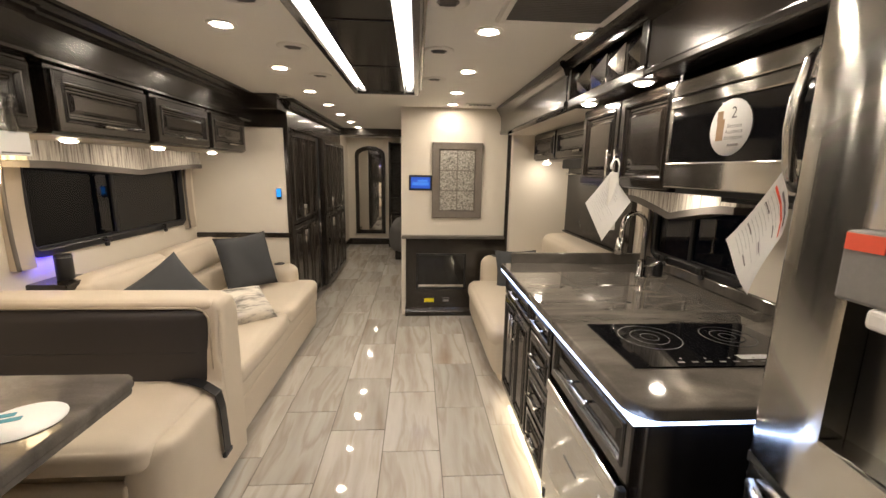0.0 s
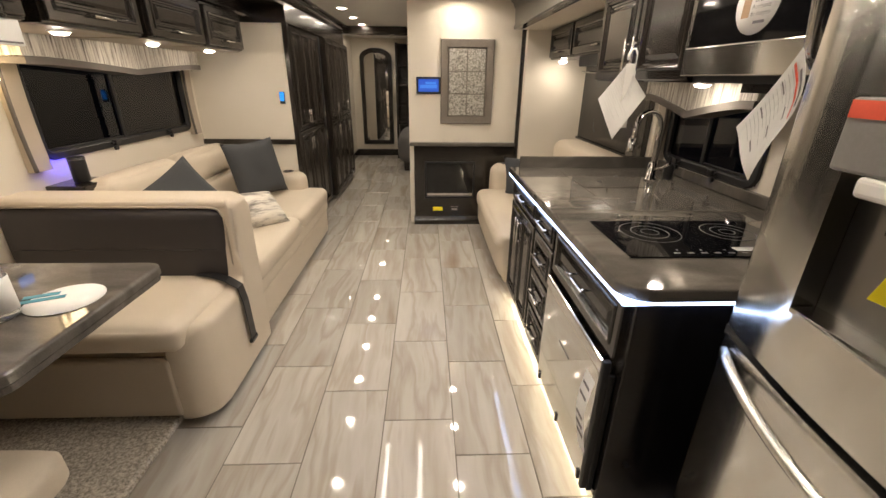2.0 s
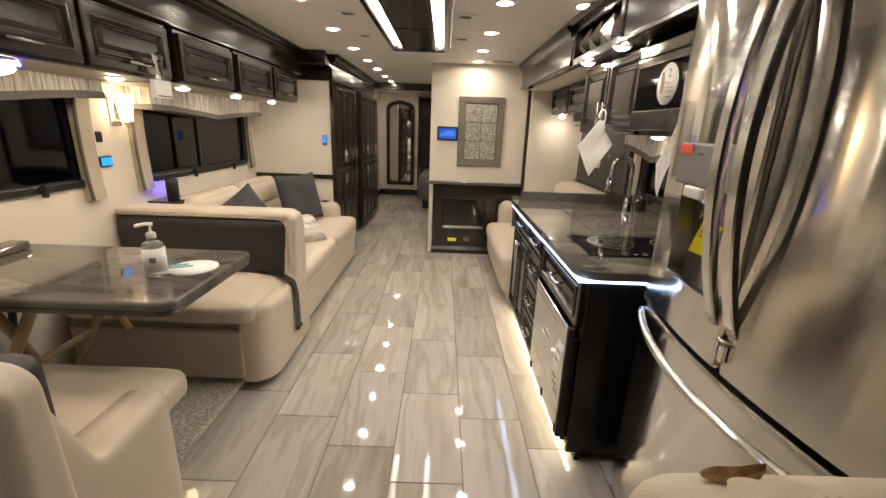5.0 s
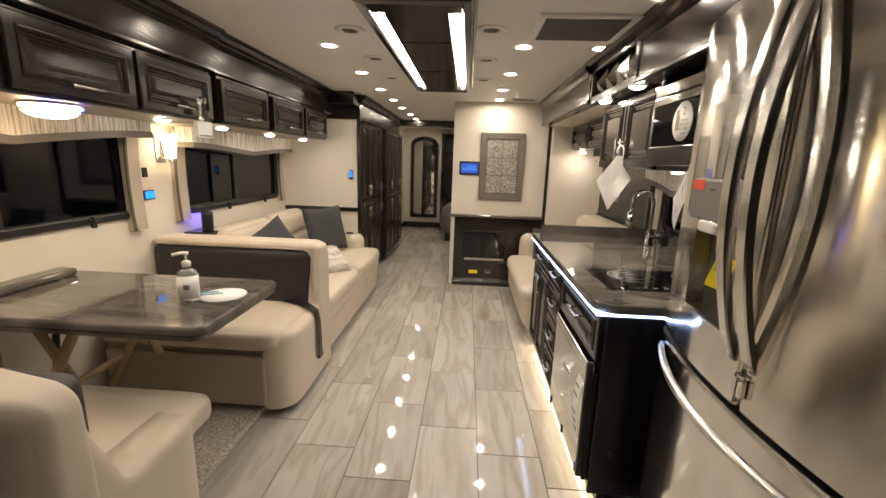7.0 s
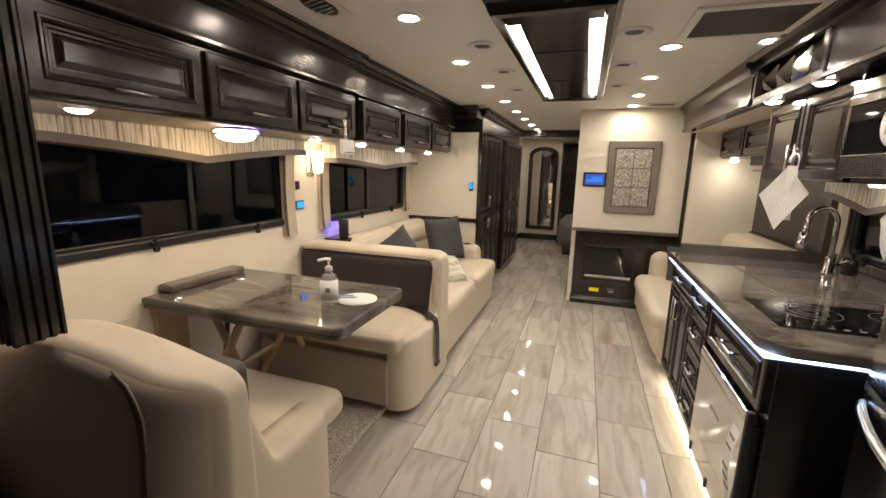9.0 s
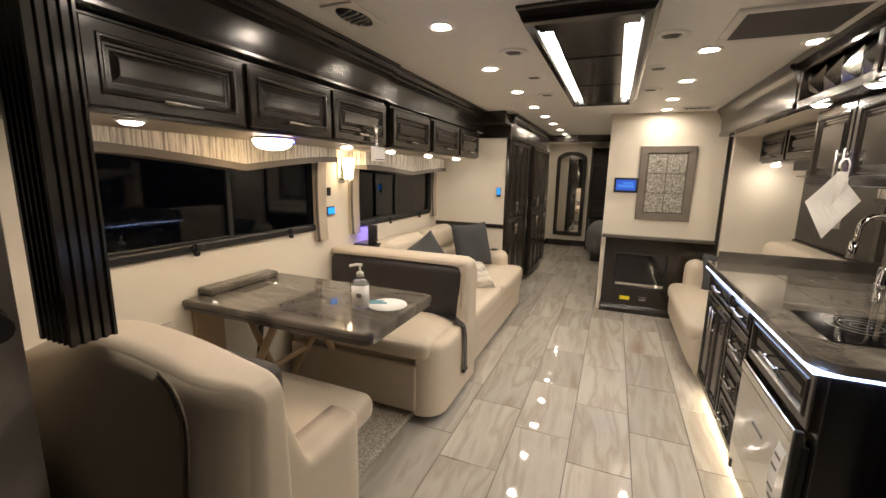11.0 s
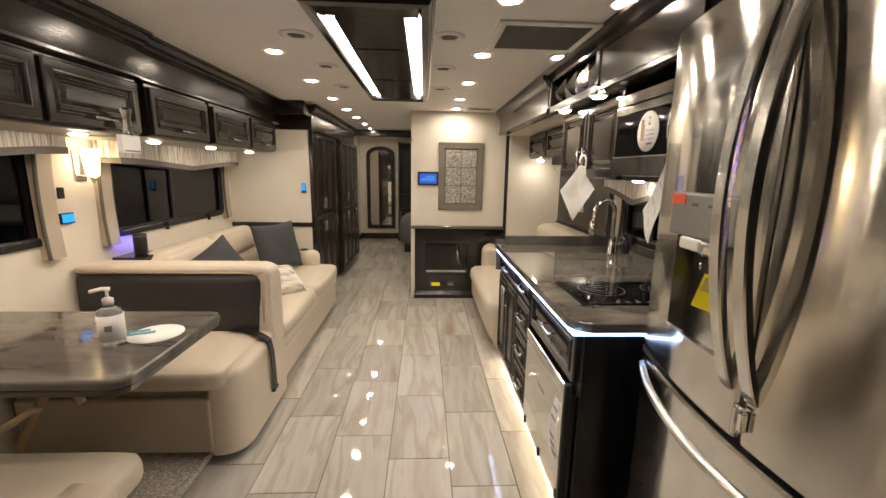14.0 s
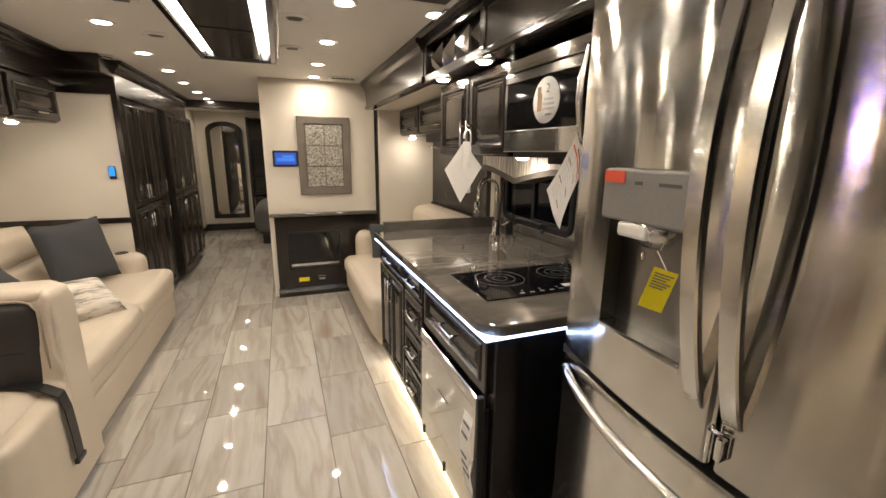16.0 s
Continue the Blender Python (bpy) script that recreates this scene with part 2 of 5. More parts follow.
L_SCONCE = glow("sconce_shade_glow", (1.0, 0.74, 0.42), SCONCE_POWER)
L_BLUE = glow("blue_display", (0.012, 0.09, 0.55), 0.5, 0.01)
L_BLUE_LITE = glow("light_blue_display", (0.05, 0.22, 0.75), 0.55, 0.01)
L_CYAN = glow("cyan_display", (0.01, 0.28, 0.95), 0.9, 0.01)
L_BLUELED = glow("blue_wall_glow", (0.03, 0.02, 1.0), 26.0)
L_BOWL = glow("bowl_lamp_glass", (1.0, 0.72, 0.42), 24.0)
L_RING = glow("blue_ring_light", (0.004, 0.02, 1.0), 40.0)
M_CABTRIM = paint("unseen_cab_dark", (0.035, 0.032, 0.03), 0.6, fine=200, bump=0.1)
# Cream wall in the dim cab; the shade is put into this colour.
M_CABWALL = paint("shaded_cab_wall", (0.34, 0.31, 0.27), 0.7, vary=0.1, fine=250, bump=0.2)
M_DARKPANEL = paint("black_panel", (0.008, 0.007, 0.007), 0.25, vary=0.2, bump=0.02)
M_LEAF = paint("brown_leaf", (0.38, 0.21, 0.08), 0.6, vary=0.3, scale=30)

# ---- building helpers ----
ORIGIN = {}


def bx(x0, y0, z0, x1, y1, z1, bevel=0.0, seg=2):
    """A box between two corners, its edges rounded by bevel."""
    bm = bmesh.new()
    bmesh.ops.create_cube(bm, size=1)
    lo, hi = Vector((min(x0, x1), min(y0, y1), min(z0, z1))), Vector((max(x0, x1), max(y0, y1), max(z0, z1)))
    for v in bm.verts:
        v.co = Vector([lo[i] + (v.co[i] + 0.5) * (hi[i] - lo[i]) for i in range(3)])
    if bevel:
        bmesh.ops.bevel(bm, geom=bm.edges[:], offset=bevel, segments=seg, profile=0.5, affect="EDGES")
    return bm


def merged(*bms):
    out = bmesh.new()
    for b in bms:
        me = bpy.data.meshes.new("scratch")
        b.to_mesh(me)
        b.free()
        out.from_mesh(me)
        bpy.data.meshes.remove(me)
    return out


def moved(bm, m):
    bmesh.ops.transform(bm, matrix=m, verts=bm.verts[:])
    return bm


def soft(x0, y0, z0, x1, y1, z1, r=0.05, puff=0.0, n=9):
    """A cushion: a box with round edges, whose faces swell by puff."""
    bm = bmesh.new()
    bmesh.ops.create_cube(bm, size=2)
    bmesh.ops.subdivide_edges(bm, edges=bm.edges[:], cuts=n, use_grid_fill=True)
    c = Vector(((x0 + x1) / 2, (y0 + y1) / 2, (z0 + z1) / 2))
    h = Vector((abs(x1 - x0) / 2, abs(y1 - y0) / 2, abs(z1 - z0) / 2))
    r = min(r, *h)
    for v in bm.verts:
        u = v.co.copy()
        s = [math.copysign(1 - (1 - abs(t)) ** 1.6, t) for t in u]
        p = Vector([s[i] * h[i] for i in range(3)])
        core = Vector([max(-(h[i] - r), min(h[i] - r, p[i])) for i in range(3)])
        d = p - core
        if d.length > 1e-9 and max(abs(d.x), abs(d.y), abs(d.z)) > 0:
            p = core + d.normalized() * r
        k = (1 - u.x ** 2, 1 - u.y ** 2, 1 - u.z ** 2)
        grow = Vector([math.copysign(puff * k[(i + 1) % 3] * k[(i + 2) % 3], u[i]) if abs(u[i]) > 0.999 else 0 for i in range(3)])
        v.co = c + p + grow
    for f in bm.faces:
        f.smooth = True
    return bm


def extruded(profile, axis, a, b):
    """A closed outline of (u, v) pairs drawn along an axis from a to b. Along y the pairs are x, z; along x: y, z; along z: x, y."""
    bm = bmesh.new()
    put = {"y": lambda u, v, t: (u, t, v), "x": lambda u, v, t: (t, u, v), "z": lambda u, v, t: (u, v, t)}[axis]
    ends = [[bm.verts.new(put(u, v, t)) for u, v in profile] for t in (a, b)]
    n = len(profile)
    for i in range(n):
        bm.faces.new((ends[0][i], ends[0][(i + 1) % n], ends[1][(i + 1) % n], ends[1][i]))
    bm.faces.new(ends[0])
    bm.faces.new(ends[1][::-1])
    bmesh.ops.recalc_face_normals(bm, faces=bm.faces[:])
    return bm


def tube(points, radius, sides=12, flat=1.0):
    """A round bar along points; flat squeezes it across."""
    bm = bmesh.new()
    pts = [Vector(p) for p in points]
    rings, side = [], None
    for i, p in enumerate(pts):
        t = (pts[min(i + 1, len(pts) - 1)] - pts[max(i - 1, 0)]).normalized()
        if side is None:
            side = t.orthogonal().normalized()
        side = (side - t * side.dot(t)).normalized()
        up = t.cross(side)
        rings.append([bm.verts.new(p + radius * (math.cos(k * 2 * math.pi / sides) * side + flat * math.sin(k * 2 * math.pi / sides) * up)) for k in range(sides)])
    for a, b in zip(rings, rings[1:]):
        for k in range(sides):
            f = bm.faces.new((a[k], a[(k + 1) % sides], b[(k + 1) % sides], b[k]))
            f.smooth = True
    bm.faces.new(rings[0][::-1])
    bm.faces.new(rings[-1])
    bmesh.ops.recalc_face_normals(bm, faces=bm.faces[:])
    return bm


def turned(profile, sides=28, centre=(0, 0, 0)):
    """A body of revolution about z from (radius, height) pairs."""
    bm = bmesh.new()
    rings = []
    for r, z in profile:
        rings.append([bm.verts.new((centre[0] + r * math.cos(k * 2 * math.pi / sides), centre[1] + r * math.sin(k * 2 * math.pi / sides), centre[2] + z)) for k in range(sides)] if r > 1e-6 else [bm.verts.new((centre[0], centre[1], centre[2] + z))])
    for a, b in zip(rings, rings[1:]):
        for k in range(sides):
            q = [a[k % len(a)], a[(k + 1) % len(a)], b[(k + 1) % len(b)], b[k % len(b)]]
            q = [v for i, v in enumerate(q) if v not in q[:i]]
            if len(q) > 2:
                f = bm.faces.new(q)
                f.smooth = True
    bmesh.ops.recalc_face_normals(bm, faces=bm.faces[:])
    return bm


def nested(w, h, steps):
    """A panelled board w by h in the u-v plane, from its lower left corner: rings of (inset, height)."""
    bm = bmesh.new()
    rings = []
    for inset, d in steps:
        rings.append([bm.verts.new(p) for p in ((inset, inset, d), (w - inset, inset, d), (w - inset, h - inset, d), (inset, h - inset, d))])
    for a, b in zip(rings, rings[1:]):
        for k in range(4):
            bm.faces.new((a[k], a[(k + 1) % 4], b[(k + 1) % 4], b[k]))
    bm.faces.new(rings[0][::-1])
    bm.faces.new(rings[-1])
    bmesh.ops.recalc_face_normals(bm, faces=bm.faces[:])
    return bm


RAISED = ((0, 0), (0, 0.016), (0.005, 0.021), (0.036, 0.021), (0.040, 0.026), (0.046, 0.027), (0.052, 0.021), (0.057, 0.013), (0.064, 0.013), (0.068, 0.008), (0.075, 0.008), (0.093, 0.019))


def raised(w, h):
    k = min(1.0, 0.42 * min(w, h) / 0.093)
    return nested(w, h, [(i * k, d) for i, d in RAISED])


def facing(direction, x, y, z):
    """u, v and outwards laid against a wall: the matrix for a board whose lower left corner, seen from the front, is at x, y, z."""
    out = {"+x": (1, 0, 0), "-x": (-1, 0, 0), "-y": (0, -1, 0), "+y": (0, 1, 0)}[direction]
    o, up = Vector(out), Vector((0, 0, 1))
    u = up.cross(o)
    return Matrix(((u.x, up.x, o.x, x), (u.y, up.y, o.y, y), (u.z, up.z, o.z, z), (0, 0, 0, 1)))


def finish(bm, name, material, smooth=False):
    me = bpy.data.meshes.new(name)
    if smooth:
        for f in bm.faces:
            f.smooth = True
    bm.to_mesh(me)
    bm.free()
    me.materials.append(material)
    return me


def structure(name, bm, material, label, category):
    ob = new(name, finish(bm, name, material))
    ORIGIN[ob] = Vector((0, 0, 0))
    return tagged(ob, label, category, kind="structure")


def thing(name, at, label, category, group=""):
    ob = new(name)
    ob.empty_display_size = 0.05
    ob.location = at
    ORIGIN[ob] = Vector(at)
    return tagged(ob, label, category, group)


def part(name, bm, material, parent, label="", smooth=False):
    """One mesh under a thing or a part; the bmesh is in world places."""
    o = ORIGIN[parent]
    bmesh.ops.translate(bm, vec=-o, verts=bm.verts[:])
    ob = new(name, finish(bm, name, material, smooth))
    ob.parent = parent
    ORIGIN[ob] = o
    if label:
        ob["label"] = label
    return ob


def solo(name, at, bm, material, label, category, group="", smooth=False):
    """A thing of one mesh."""
    bmesh.ops.translate(bm, vec=-Vector(at), verts=bm.verts[:])
    ob = new(name, finish(bm, name, material, smooth))
    ob.location = at
    ORIGIN[ob] = Vector(at)
    return tagged(ob, label, category, group)


def bar_handle(parent, a, b, out, radius=0.006, stand=0.028, material=None, name="handle"):
    """A bar on two posts: from a to b, standing off along out."""
    a, b, o = Vector(a), Vector(b), Vector(out)
    d = (b - a).normalized()
    bm = merged(tube([a + o * stand, b + o * stand], radius, 10),
                tube([a + d * 0.02, a + d * 0.02 + o * stand], radius * 0.8, 8),
                tube([b - d * 0.02, b - d * 0.02 + o * stand], radius * 0.8, 8))
    return part(name, bm, material or M_NICKEL, parent, "satin nickel bar handle")


def lettering(text, size, m, material, parent, name="lettering"):
    cu = bpy.data.curves.new("scratch", "FONT")
    cu.body, cu.size, cu.align_x, cu.align_y, cu.resolution_u = text, size, "CENTER", "CENTER", 2
    ob = bpy.data.objects.new("scratch", cu)
    me = bpy.data.meshes.new_from_object(ob)
    bm = bmesh.new()
    bm.from_mesh(me)
    bpy.data.objects.remove(ob)
    bpy.data.meshes.remove(me)
    bpy.data.curves.remove(cu)
    return part(name, moved(bm, m), material, parent)


# ---- the shell ----
CE = 2.09
WL, WR = -1.80, 1.70
BACK_L, PART_Y, END_R = 4.42, 4.72, 4.62


def wall_with_openings(axis_x, thick, y0, y1, z0, z1, holes):
    """A wall across x between two y, pierced by (y0, y1, z0, z1) holes sorted along y."""
    bms, y = [], y0
    for a, b, c, d in holes:
        bms += [bx(axis_x, y, z0, axis_x + thick, a, z1), bx(axis_x, a, z0, axis_x + thick, b, c), bx(axis_x, a, d, axis_x + thick, b, z1)]
        y = b
    bms.append(bx(axis_x, y, z0, axis_x + thick, y1, z1))
    return merged(*bms)


WIN1, WIN2, WINR = (0.82, 2.34, 1.06, 1.57), (2.78, 4.22, 1.02, 1.52), (2.30, 3.06, 0.99, 1.40)
floor = structure("floor", bx(-1.9, -2.3, -0.08, 1.9, 9.1, -0.004), M_GROUT, "polished beige porcelain tile floor with narrow grout lines", "floor")
structure("ceiling", bx(-1.9, -2.3, CE, 1.9, 9.1, CE + 0.06), M_CEIL, "smooth off-white vinyl ceiling", "ceiling")
structure("wall_left", wall_with_openings(WL - 0.08, 0.08, 0.50, BACK_L + 0.08, 0, CE, (WIN1, WIN2)), M_WALL, "cream vinyl slide-out wall with two dark windows", "wall")
structure("wall_back_left", bx(WL, BACK_L, 0, -0.965, BACK_L + 0.08, CE), M_WALL, "cream vinyl end wall behind the sofa", "wall")
structure("wall_partition", merged(bx(0.04, PART_Y, 0, 1.12, PART_Y + 0.08, CE), bx(0.04, PART_Y + 0.08, 0, 0.12, 7.0, CE), bx(0.12, 6.92, 0, 1.70, 7.0, CE)), M_WALL, "cream vinyl partition wall beside the corridor", "wall")
structure("wall_end_right", bx(1.12, END_R, 0, WR, END_R + 0.08, CE), M_WALL, "cream vinyl slide-out end wall", "wall")
structure("wall_right", wall_with_openings(WR, 0.08, 0.20, END_R + 0.08, 0, CE, (WINR,)), M_WALL, "cream vinyl kitchen wall with a low window", "wall")
# Unseen cab shell behind the eye, dark so little light bounces forward.
structure("wall_front", merged(bx(-1.36, -2.22, 0.0, 1.45, -1.75, 0.85), bx(-1.35, -2.3, 0, 1.45, -2.22, CE), bx(-1.45, -2.3, 0, -1.36, -0.20, CE), bx(1.45, -2.3, 0, 1.53, 0.28, CE), bx(1.53, 0.2, 0, 1.7, 0.28, CE)), M_CABTRIM, "unseen cab walls and dashboard, kept dark to cut bounced light", "wall")
structure("wall_cab_left", merged(bx(-1.45, -0.20, 0, -1.36, 0.50, CE), bx(-1.9, 0.42, 0, -1.45, 0.50, CE)), M_CABWALL, "padded cab wall, its shade put into a taupe colour", "wall")
structure("wall_bedroom", merged(bx(-1.24, 6.98, 0, -1.16, 8.98, CE), bx(-1.24, 8.90, 0, 1.6, 8.98, CE), bx(1.55, 7.0, 0, 1.63, 8.9, CE), bx(-1.24, 6.98, 0, -0.965, 7.05, CE)), M_WALL, "cream vinyl bedroom walls", "wall")
structure("corridor_beam", merged(bx(-1.16, 6.98, 2.0, 1.55, 7.10, CE - 0.002, 0.006), bx(-1.16, 6.96, 1.985, 0.04, 7.12, 2.0, 0.004)), M_WOOD, "dark wood beam across the corridor ceiling", "beam")
structure("bedroom_baseboard", merged(bx(-1.16, 8.86, 0, 1.55, 8.898, 0.12, 0.004), bx(-1.158, 7.06, 0, -1.13, 8.86, 0.12, 0.004)), M_WOOD, "tall dark wood baseboard", "baseboard")
structure("partition_trim", bx(1.085, PART_Y - 0.035, 0, 1.125, PART_Y - 0.002, 2.0, 0.008), M_WOOD_V, "dark wood upright trim of the slide-out", "trim")
structure("wall_rail", bx(WL, BACK_L - 0.022, 0.86, -0.965, BACK_L - 0.002, 0.905, 0.006), M_WOOD, "dark wood chair rail", "trim")
# Unseen dark floor and ceiling, added to keep bounced light off the bench.
structure("cab_carpet", bx(-1.36, -2.2, 0.0, 1.45, 0.42, 0.012), M_CABTRIM, "unseen dark cab floor, added to cut bounced light", "carpet")
structure("cab_headliner", merged(bx(-1.36, -2.2, 1.97, 1.45, -0.25, CE - 0.002, 0.01)), M_CABTRIM, "unseen dark cab ceiling, added to cut bounced light", "ceiling")
structure("carpet", bx(WL, 0.55, 0.0, -0.885, 2.6, 0.035, 0.012), M_CARPET, "speckled taupe carpet under the dinette", "carpet")


def rounded_rect(y0, y1, z0, z1, r, n=6):
    pts = []
    for cy, cz, a0 in ((y1 - r, z1 - r, 0), (y0 + r, z1 - r, 90), (y0 + r, z0 + r, 180), (y1 - r, z0 + r, 270)):
        pts += [(cy + r * math.cos(radians(a0 + 90 * i / n)), cz + r * math.sin(radians(a0 + 90 * i / n))) for i in range(n + 1)]
    return pts


def rounded_frame(y0, y1, z0, z1, r, rings, x, s):
    """A frame round an opening, swept through (inset, outwards) pairs with rounded corners."""
    bm = bmesh.new()
    loops = [[bm.verts.new((x + s * o, y, z)) for y, z in rounded_rect(y0 + i, y1 - i, z0 + i, z1 - i, max(r - i, 0.02))] for i, o in rings]
    loops.append(loops[0])
    for a, b in zip(loops, loops[1:]):
        for k in range(len(a)):
            bm.faces.new((a[k], a[(k + 1) % len(a)], b[(k + 1) % len(b)], b[k]))
    bmesh.ops.recalc_face_normals(bm, faces=bm.faces[:])
    return bm


def window(name, hole, x, inward, mullion, label):
    """A dark night window with a black rounded frame, a sliding pane and latches."""
    y0, y1, z0, z1 = hole
    s = inward
    w = structure(name, rounded_frame(y0 - 0.016, y1 + 0.016, z0 - 0.016, z1 + 0.016, 0.075, ((0, 0.001), (0, 0.012), (0.006, 0.018), (0.034, 0.018), (0.042, 0.012), (0.046, -0.004), (0.046, -0.02), (0.012, -0.02), (0.012, 0.001)), x, s), M_BLACK, label, "window")
    part("pane", bx(x - 0.012 * s, y0 + 0.002, z0 + 0.002, x - 0.006 * s, y1 - 0.002, z1 - 0.002), M_TINT, w, "black night-dark tinted glass")
    part("mullion", bx(x - 0.005 * s, mullion - 0.014, z0 + 0.03, x + 0.010 * s, mullion + 0.014, z1 - 0.028, 0.004), M_BLACK, w)
    part("slide_rail", bx(x - 0.004 * s, y0 + 0.03, z0 + 0.03, x + 0.008 * s, mullion - 0.014, z0 + 0.042, 0.003), M_BLACK, w)
    for yy in (y0 + 0.35 * (y1 - y0), y0 + 0.78 * (y1 - y0)):
        part("latch", merged(bx(x + 0.016 * s, yy - 0.02, z0 - 0.004, x + 0.045 * s, yy + 0.02, z0 + 0.03, 0.006), bx(x + 0.02 * s, yy - 0.035, z0 + 0.006, x + 0.035 * s, yy + 0.035, z0 + 0.019, 0.004), tube([(x + 0.03 * s, yy - 0.018, z0 - 0.018), (x + 0.045 * s, yy - 0.018, z0 - 0.018)], 0.014, 12)), M_BLACK, w)
    return w


window("window_1", WIN1, WL, 1, 1.57, "wide black-framed window with dark glass over the dinette")
window("window_2", WIN2, WL, 1, 3.42, "wide black-framed window with dark glass over the sofa")
window("window_3", WINR, WR, -1, 2.7, "low black-framed window with dark glass behind the sink")

# ---- ceiling fixtures ----
sky = thing("ceiling_light_panel", (-0.05, 2.66, CE), "dark wood ceiling panel with two glowing light strips", "ceiling light")
SX0, SX1, SY0, SY1 = -0.265, 0.205, 1.64, 3.76


def picture_frame(x0, y0, x1, y1, profile):
    """A mitred frame on the ceiling from (inset, z) pairs."""
    bm = bmesh.new()
    rings = [[bm.verts.new(p) for p in ((x0 + i, y0 + i, z), (x1 - i, y0 + i, z), (x1 - i, y1 - i, z), (x0 + i, y1 - i, z))] for i, z in profile]
    for a, b in zip(rings, rings[1:]):
        for k in range(4):
            bm.faces.new((a[k], a[(k + 1) % 4], b[(k + 1) % 4], b[k]))
    bmesh.ops.recalc_face_normals(bm, faces=bm.faces[:])
    return bm


part("frame", picture_frame(SX0, SY0, SX1, SY1, ((-0.02, CE - 0.001), (-0.02, CE - 0.012), (-0.008, CE - 0.018), (-0.004, CE - 0.04), (0.006, CE - 0.058), (0.034, CE - 0.062), (0.04, CE - 0.052), (0.044, CE - 0.03), (0.044, CE - 0.001))), M_WOOD, sky)
part("panel", bx(SX0 + 0.1, SY0 + 0.165, CE - 0.05, SX1 - 0.1, SY1 - 0.07, CE - 0.032, 0.003), M_WOOD, sky)
for yy in (2.25, 2.95):
    part("seam", bx(SX0 + 0.1, yy - 0.004, CE - 0.053, SX1 - 0.1, yy + 0.004, CE - 0.05), M_BLACK, sky)
for xx in (SX0 + 0.056, SX1 - 0.084):
    part("light_strip", bx(xx, SY0 + 0.165, CE - 0.03, xx + 0.028, SY1 - 0.07, CE - 0.018), L_STRIP, sky, "glowing warm white strip")
for a, b in ((SY0 + 0.043, SY0 + 0.163), (SY1 - 0.068, SY1 - 0.043)):
    part("end_board", bx(SX0 + 0.044, a, CE - 0.051, SX1 - 0.044, b, CE - 0.02, 0.003), M_WOOD, sky)
for xx in (SX0 + 0.1, SX1 - 0.106):
    part("lip", bx(xx, SY0 + 0.165, CE - 0.058, xx + 0.006, SY1 - 0.07, CE - 0.05, 0.001), M_WOOD, sky)


def can_light(x, y, z, r, lamp, name, label, group):
    t = thing(name, (x, y, z), label, "ceiling light", group)
    part("trim_ring", turned([(r, 0.0), (r * 1.6, 0.0), (r * 1.6, -0.003), (r * 1.35, -0.008), (r, -0.004), (r, 0.0)], 28, (x, y, z)), M_WHITE, t)
    part("lens", turned([(0, -0.002), (r * 0.995, -0.002), (r * 0.995, -0.0005), (0, -0.0005)], 28, (x, y, z)), lamp, t, "bright warm glowing lens")
    return t


can = can_light(-0.64, 1.74, CE, 0.039, L_CAN, "recessed_light", "round recessed ceiling downlight, switched on", "ceiling downlights")
# Those at y 0.94 and 0.96 are unseen, added to light the bench.
for x, y in ((-0.64, 2.52), (-0.64, 3.28), (-0.65, 4.04), (-0.65, 4.73), (-0.66, 5.42), (-0.66, 6.14), (-0.66, 6.82), (0.50, 0.94), (-0.64, 0.96), (0.93, 1.72), (0.50, 1.72), (0.50, 2.48), (0.50, 3.22), (0.50, 3.92), (0.515, 4.51), (0.93, 2.48), (-0.70, 8.2), (0.35, 8.0)):
    copy_thing(can, pose(x, y, CE))


def small_vent(x, y):
    t = thing("ceiling_speaker", (x, y, CE), "small round grey ceiling grille", "ceiling vent", "small ceiling grilles")
    part("ring", turned([(0.042, 0), (0.078, 0), (0.078, -0.004), (0.054, -0.010), (0.042, -0.004)], 28, (x, y, CE)), M_CEIL, t)
    part("grille", merged(turned([(0, -0.003), (0.042, -0.003), (0.042, -0.0005), (0, -0.0005)], 24, (x, y, CE)), *[bx(x - 0.03, y + k * 0.014 - 0.002, CE - 0.006, x + 0.03, y + k * 0.014 + 0.002, CE - 0.003) for k in (-2, -1, 0, 1, 2)]), M_GREY, t)
    return t


sp = small_vent(-0.43, 2.22)
for x, y in ((-0.43, 2.82), (-0.44, 3.46), (0.30, 2.18), (0.30, 2.80), (0.305, 3.46)):
    copy_thing(sp, pose(x, y, CE))


def oval_vent(x, y):
    t = thing("air_vent", (x, y, CE), "white plastic ceiling air outlet with curved louvres", "ceiling vent", "air outlets")
    part("plate", bx(x - 0.13, y - 0.075, CE - 0.009, x + 0.13, y + 0.075, CE - 0.0005, 0.004), M_WHITE, t)
    part("opening", moved(turned([(0, -0.0012), (0.056, -0.0012), (0.056, 0), (0, 0)], 28), Matrix.Translation((x, y, CE - 0.0095)) @ Matrix.Diagonal((1.9, 1, 1, 1))), M_BLACK, t)
    for k in (-2.4, -1.2, 0.0, 1.2, 2.4):
        pts = [(x + k * 0.026 + 0.014 * math.sin(a * 0.6), y + 0.05 * a * 0.5 * (1 - 0.06 * k * k), CE - 0.014) for a in (-2, -1, 0, 1, 2)]
        part("louvre", tube(pts, 0.005, 8, 0.6), M_WHITE, t)
    return t


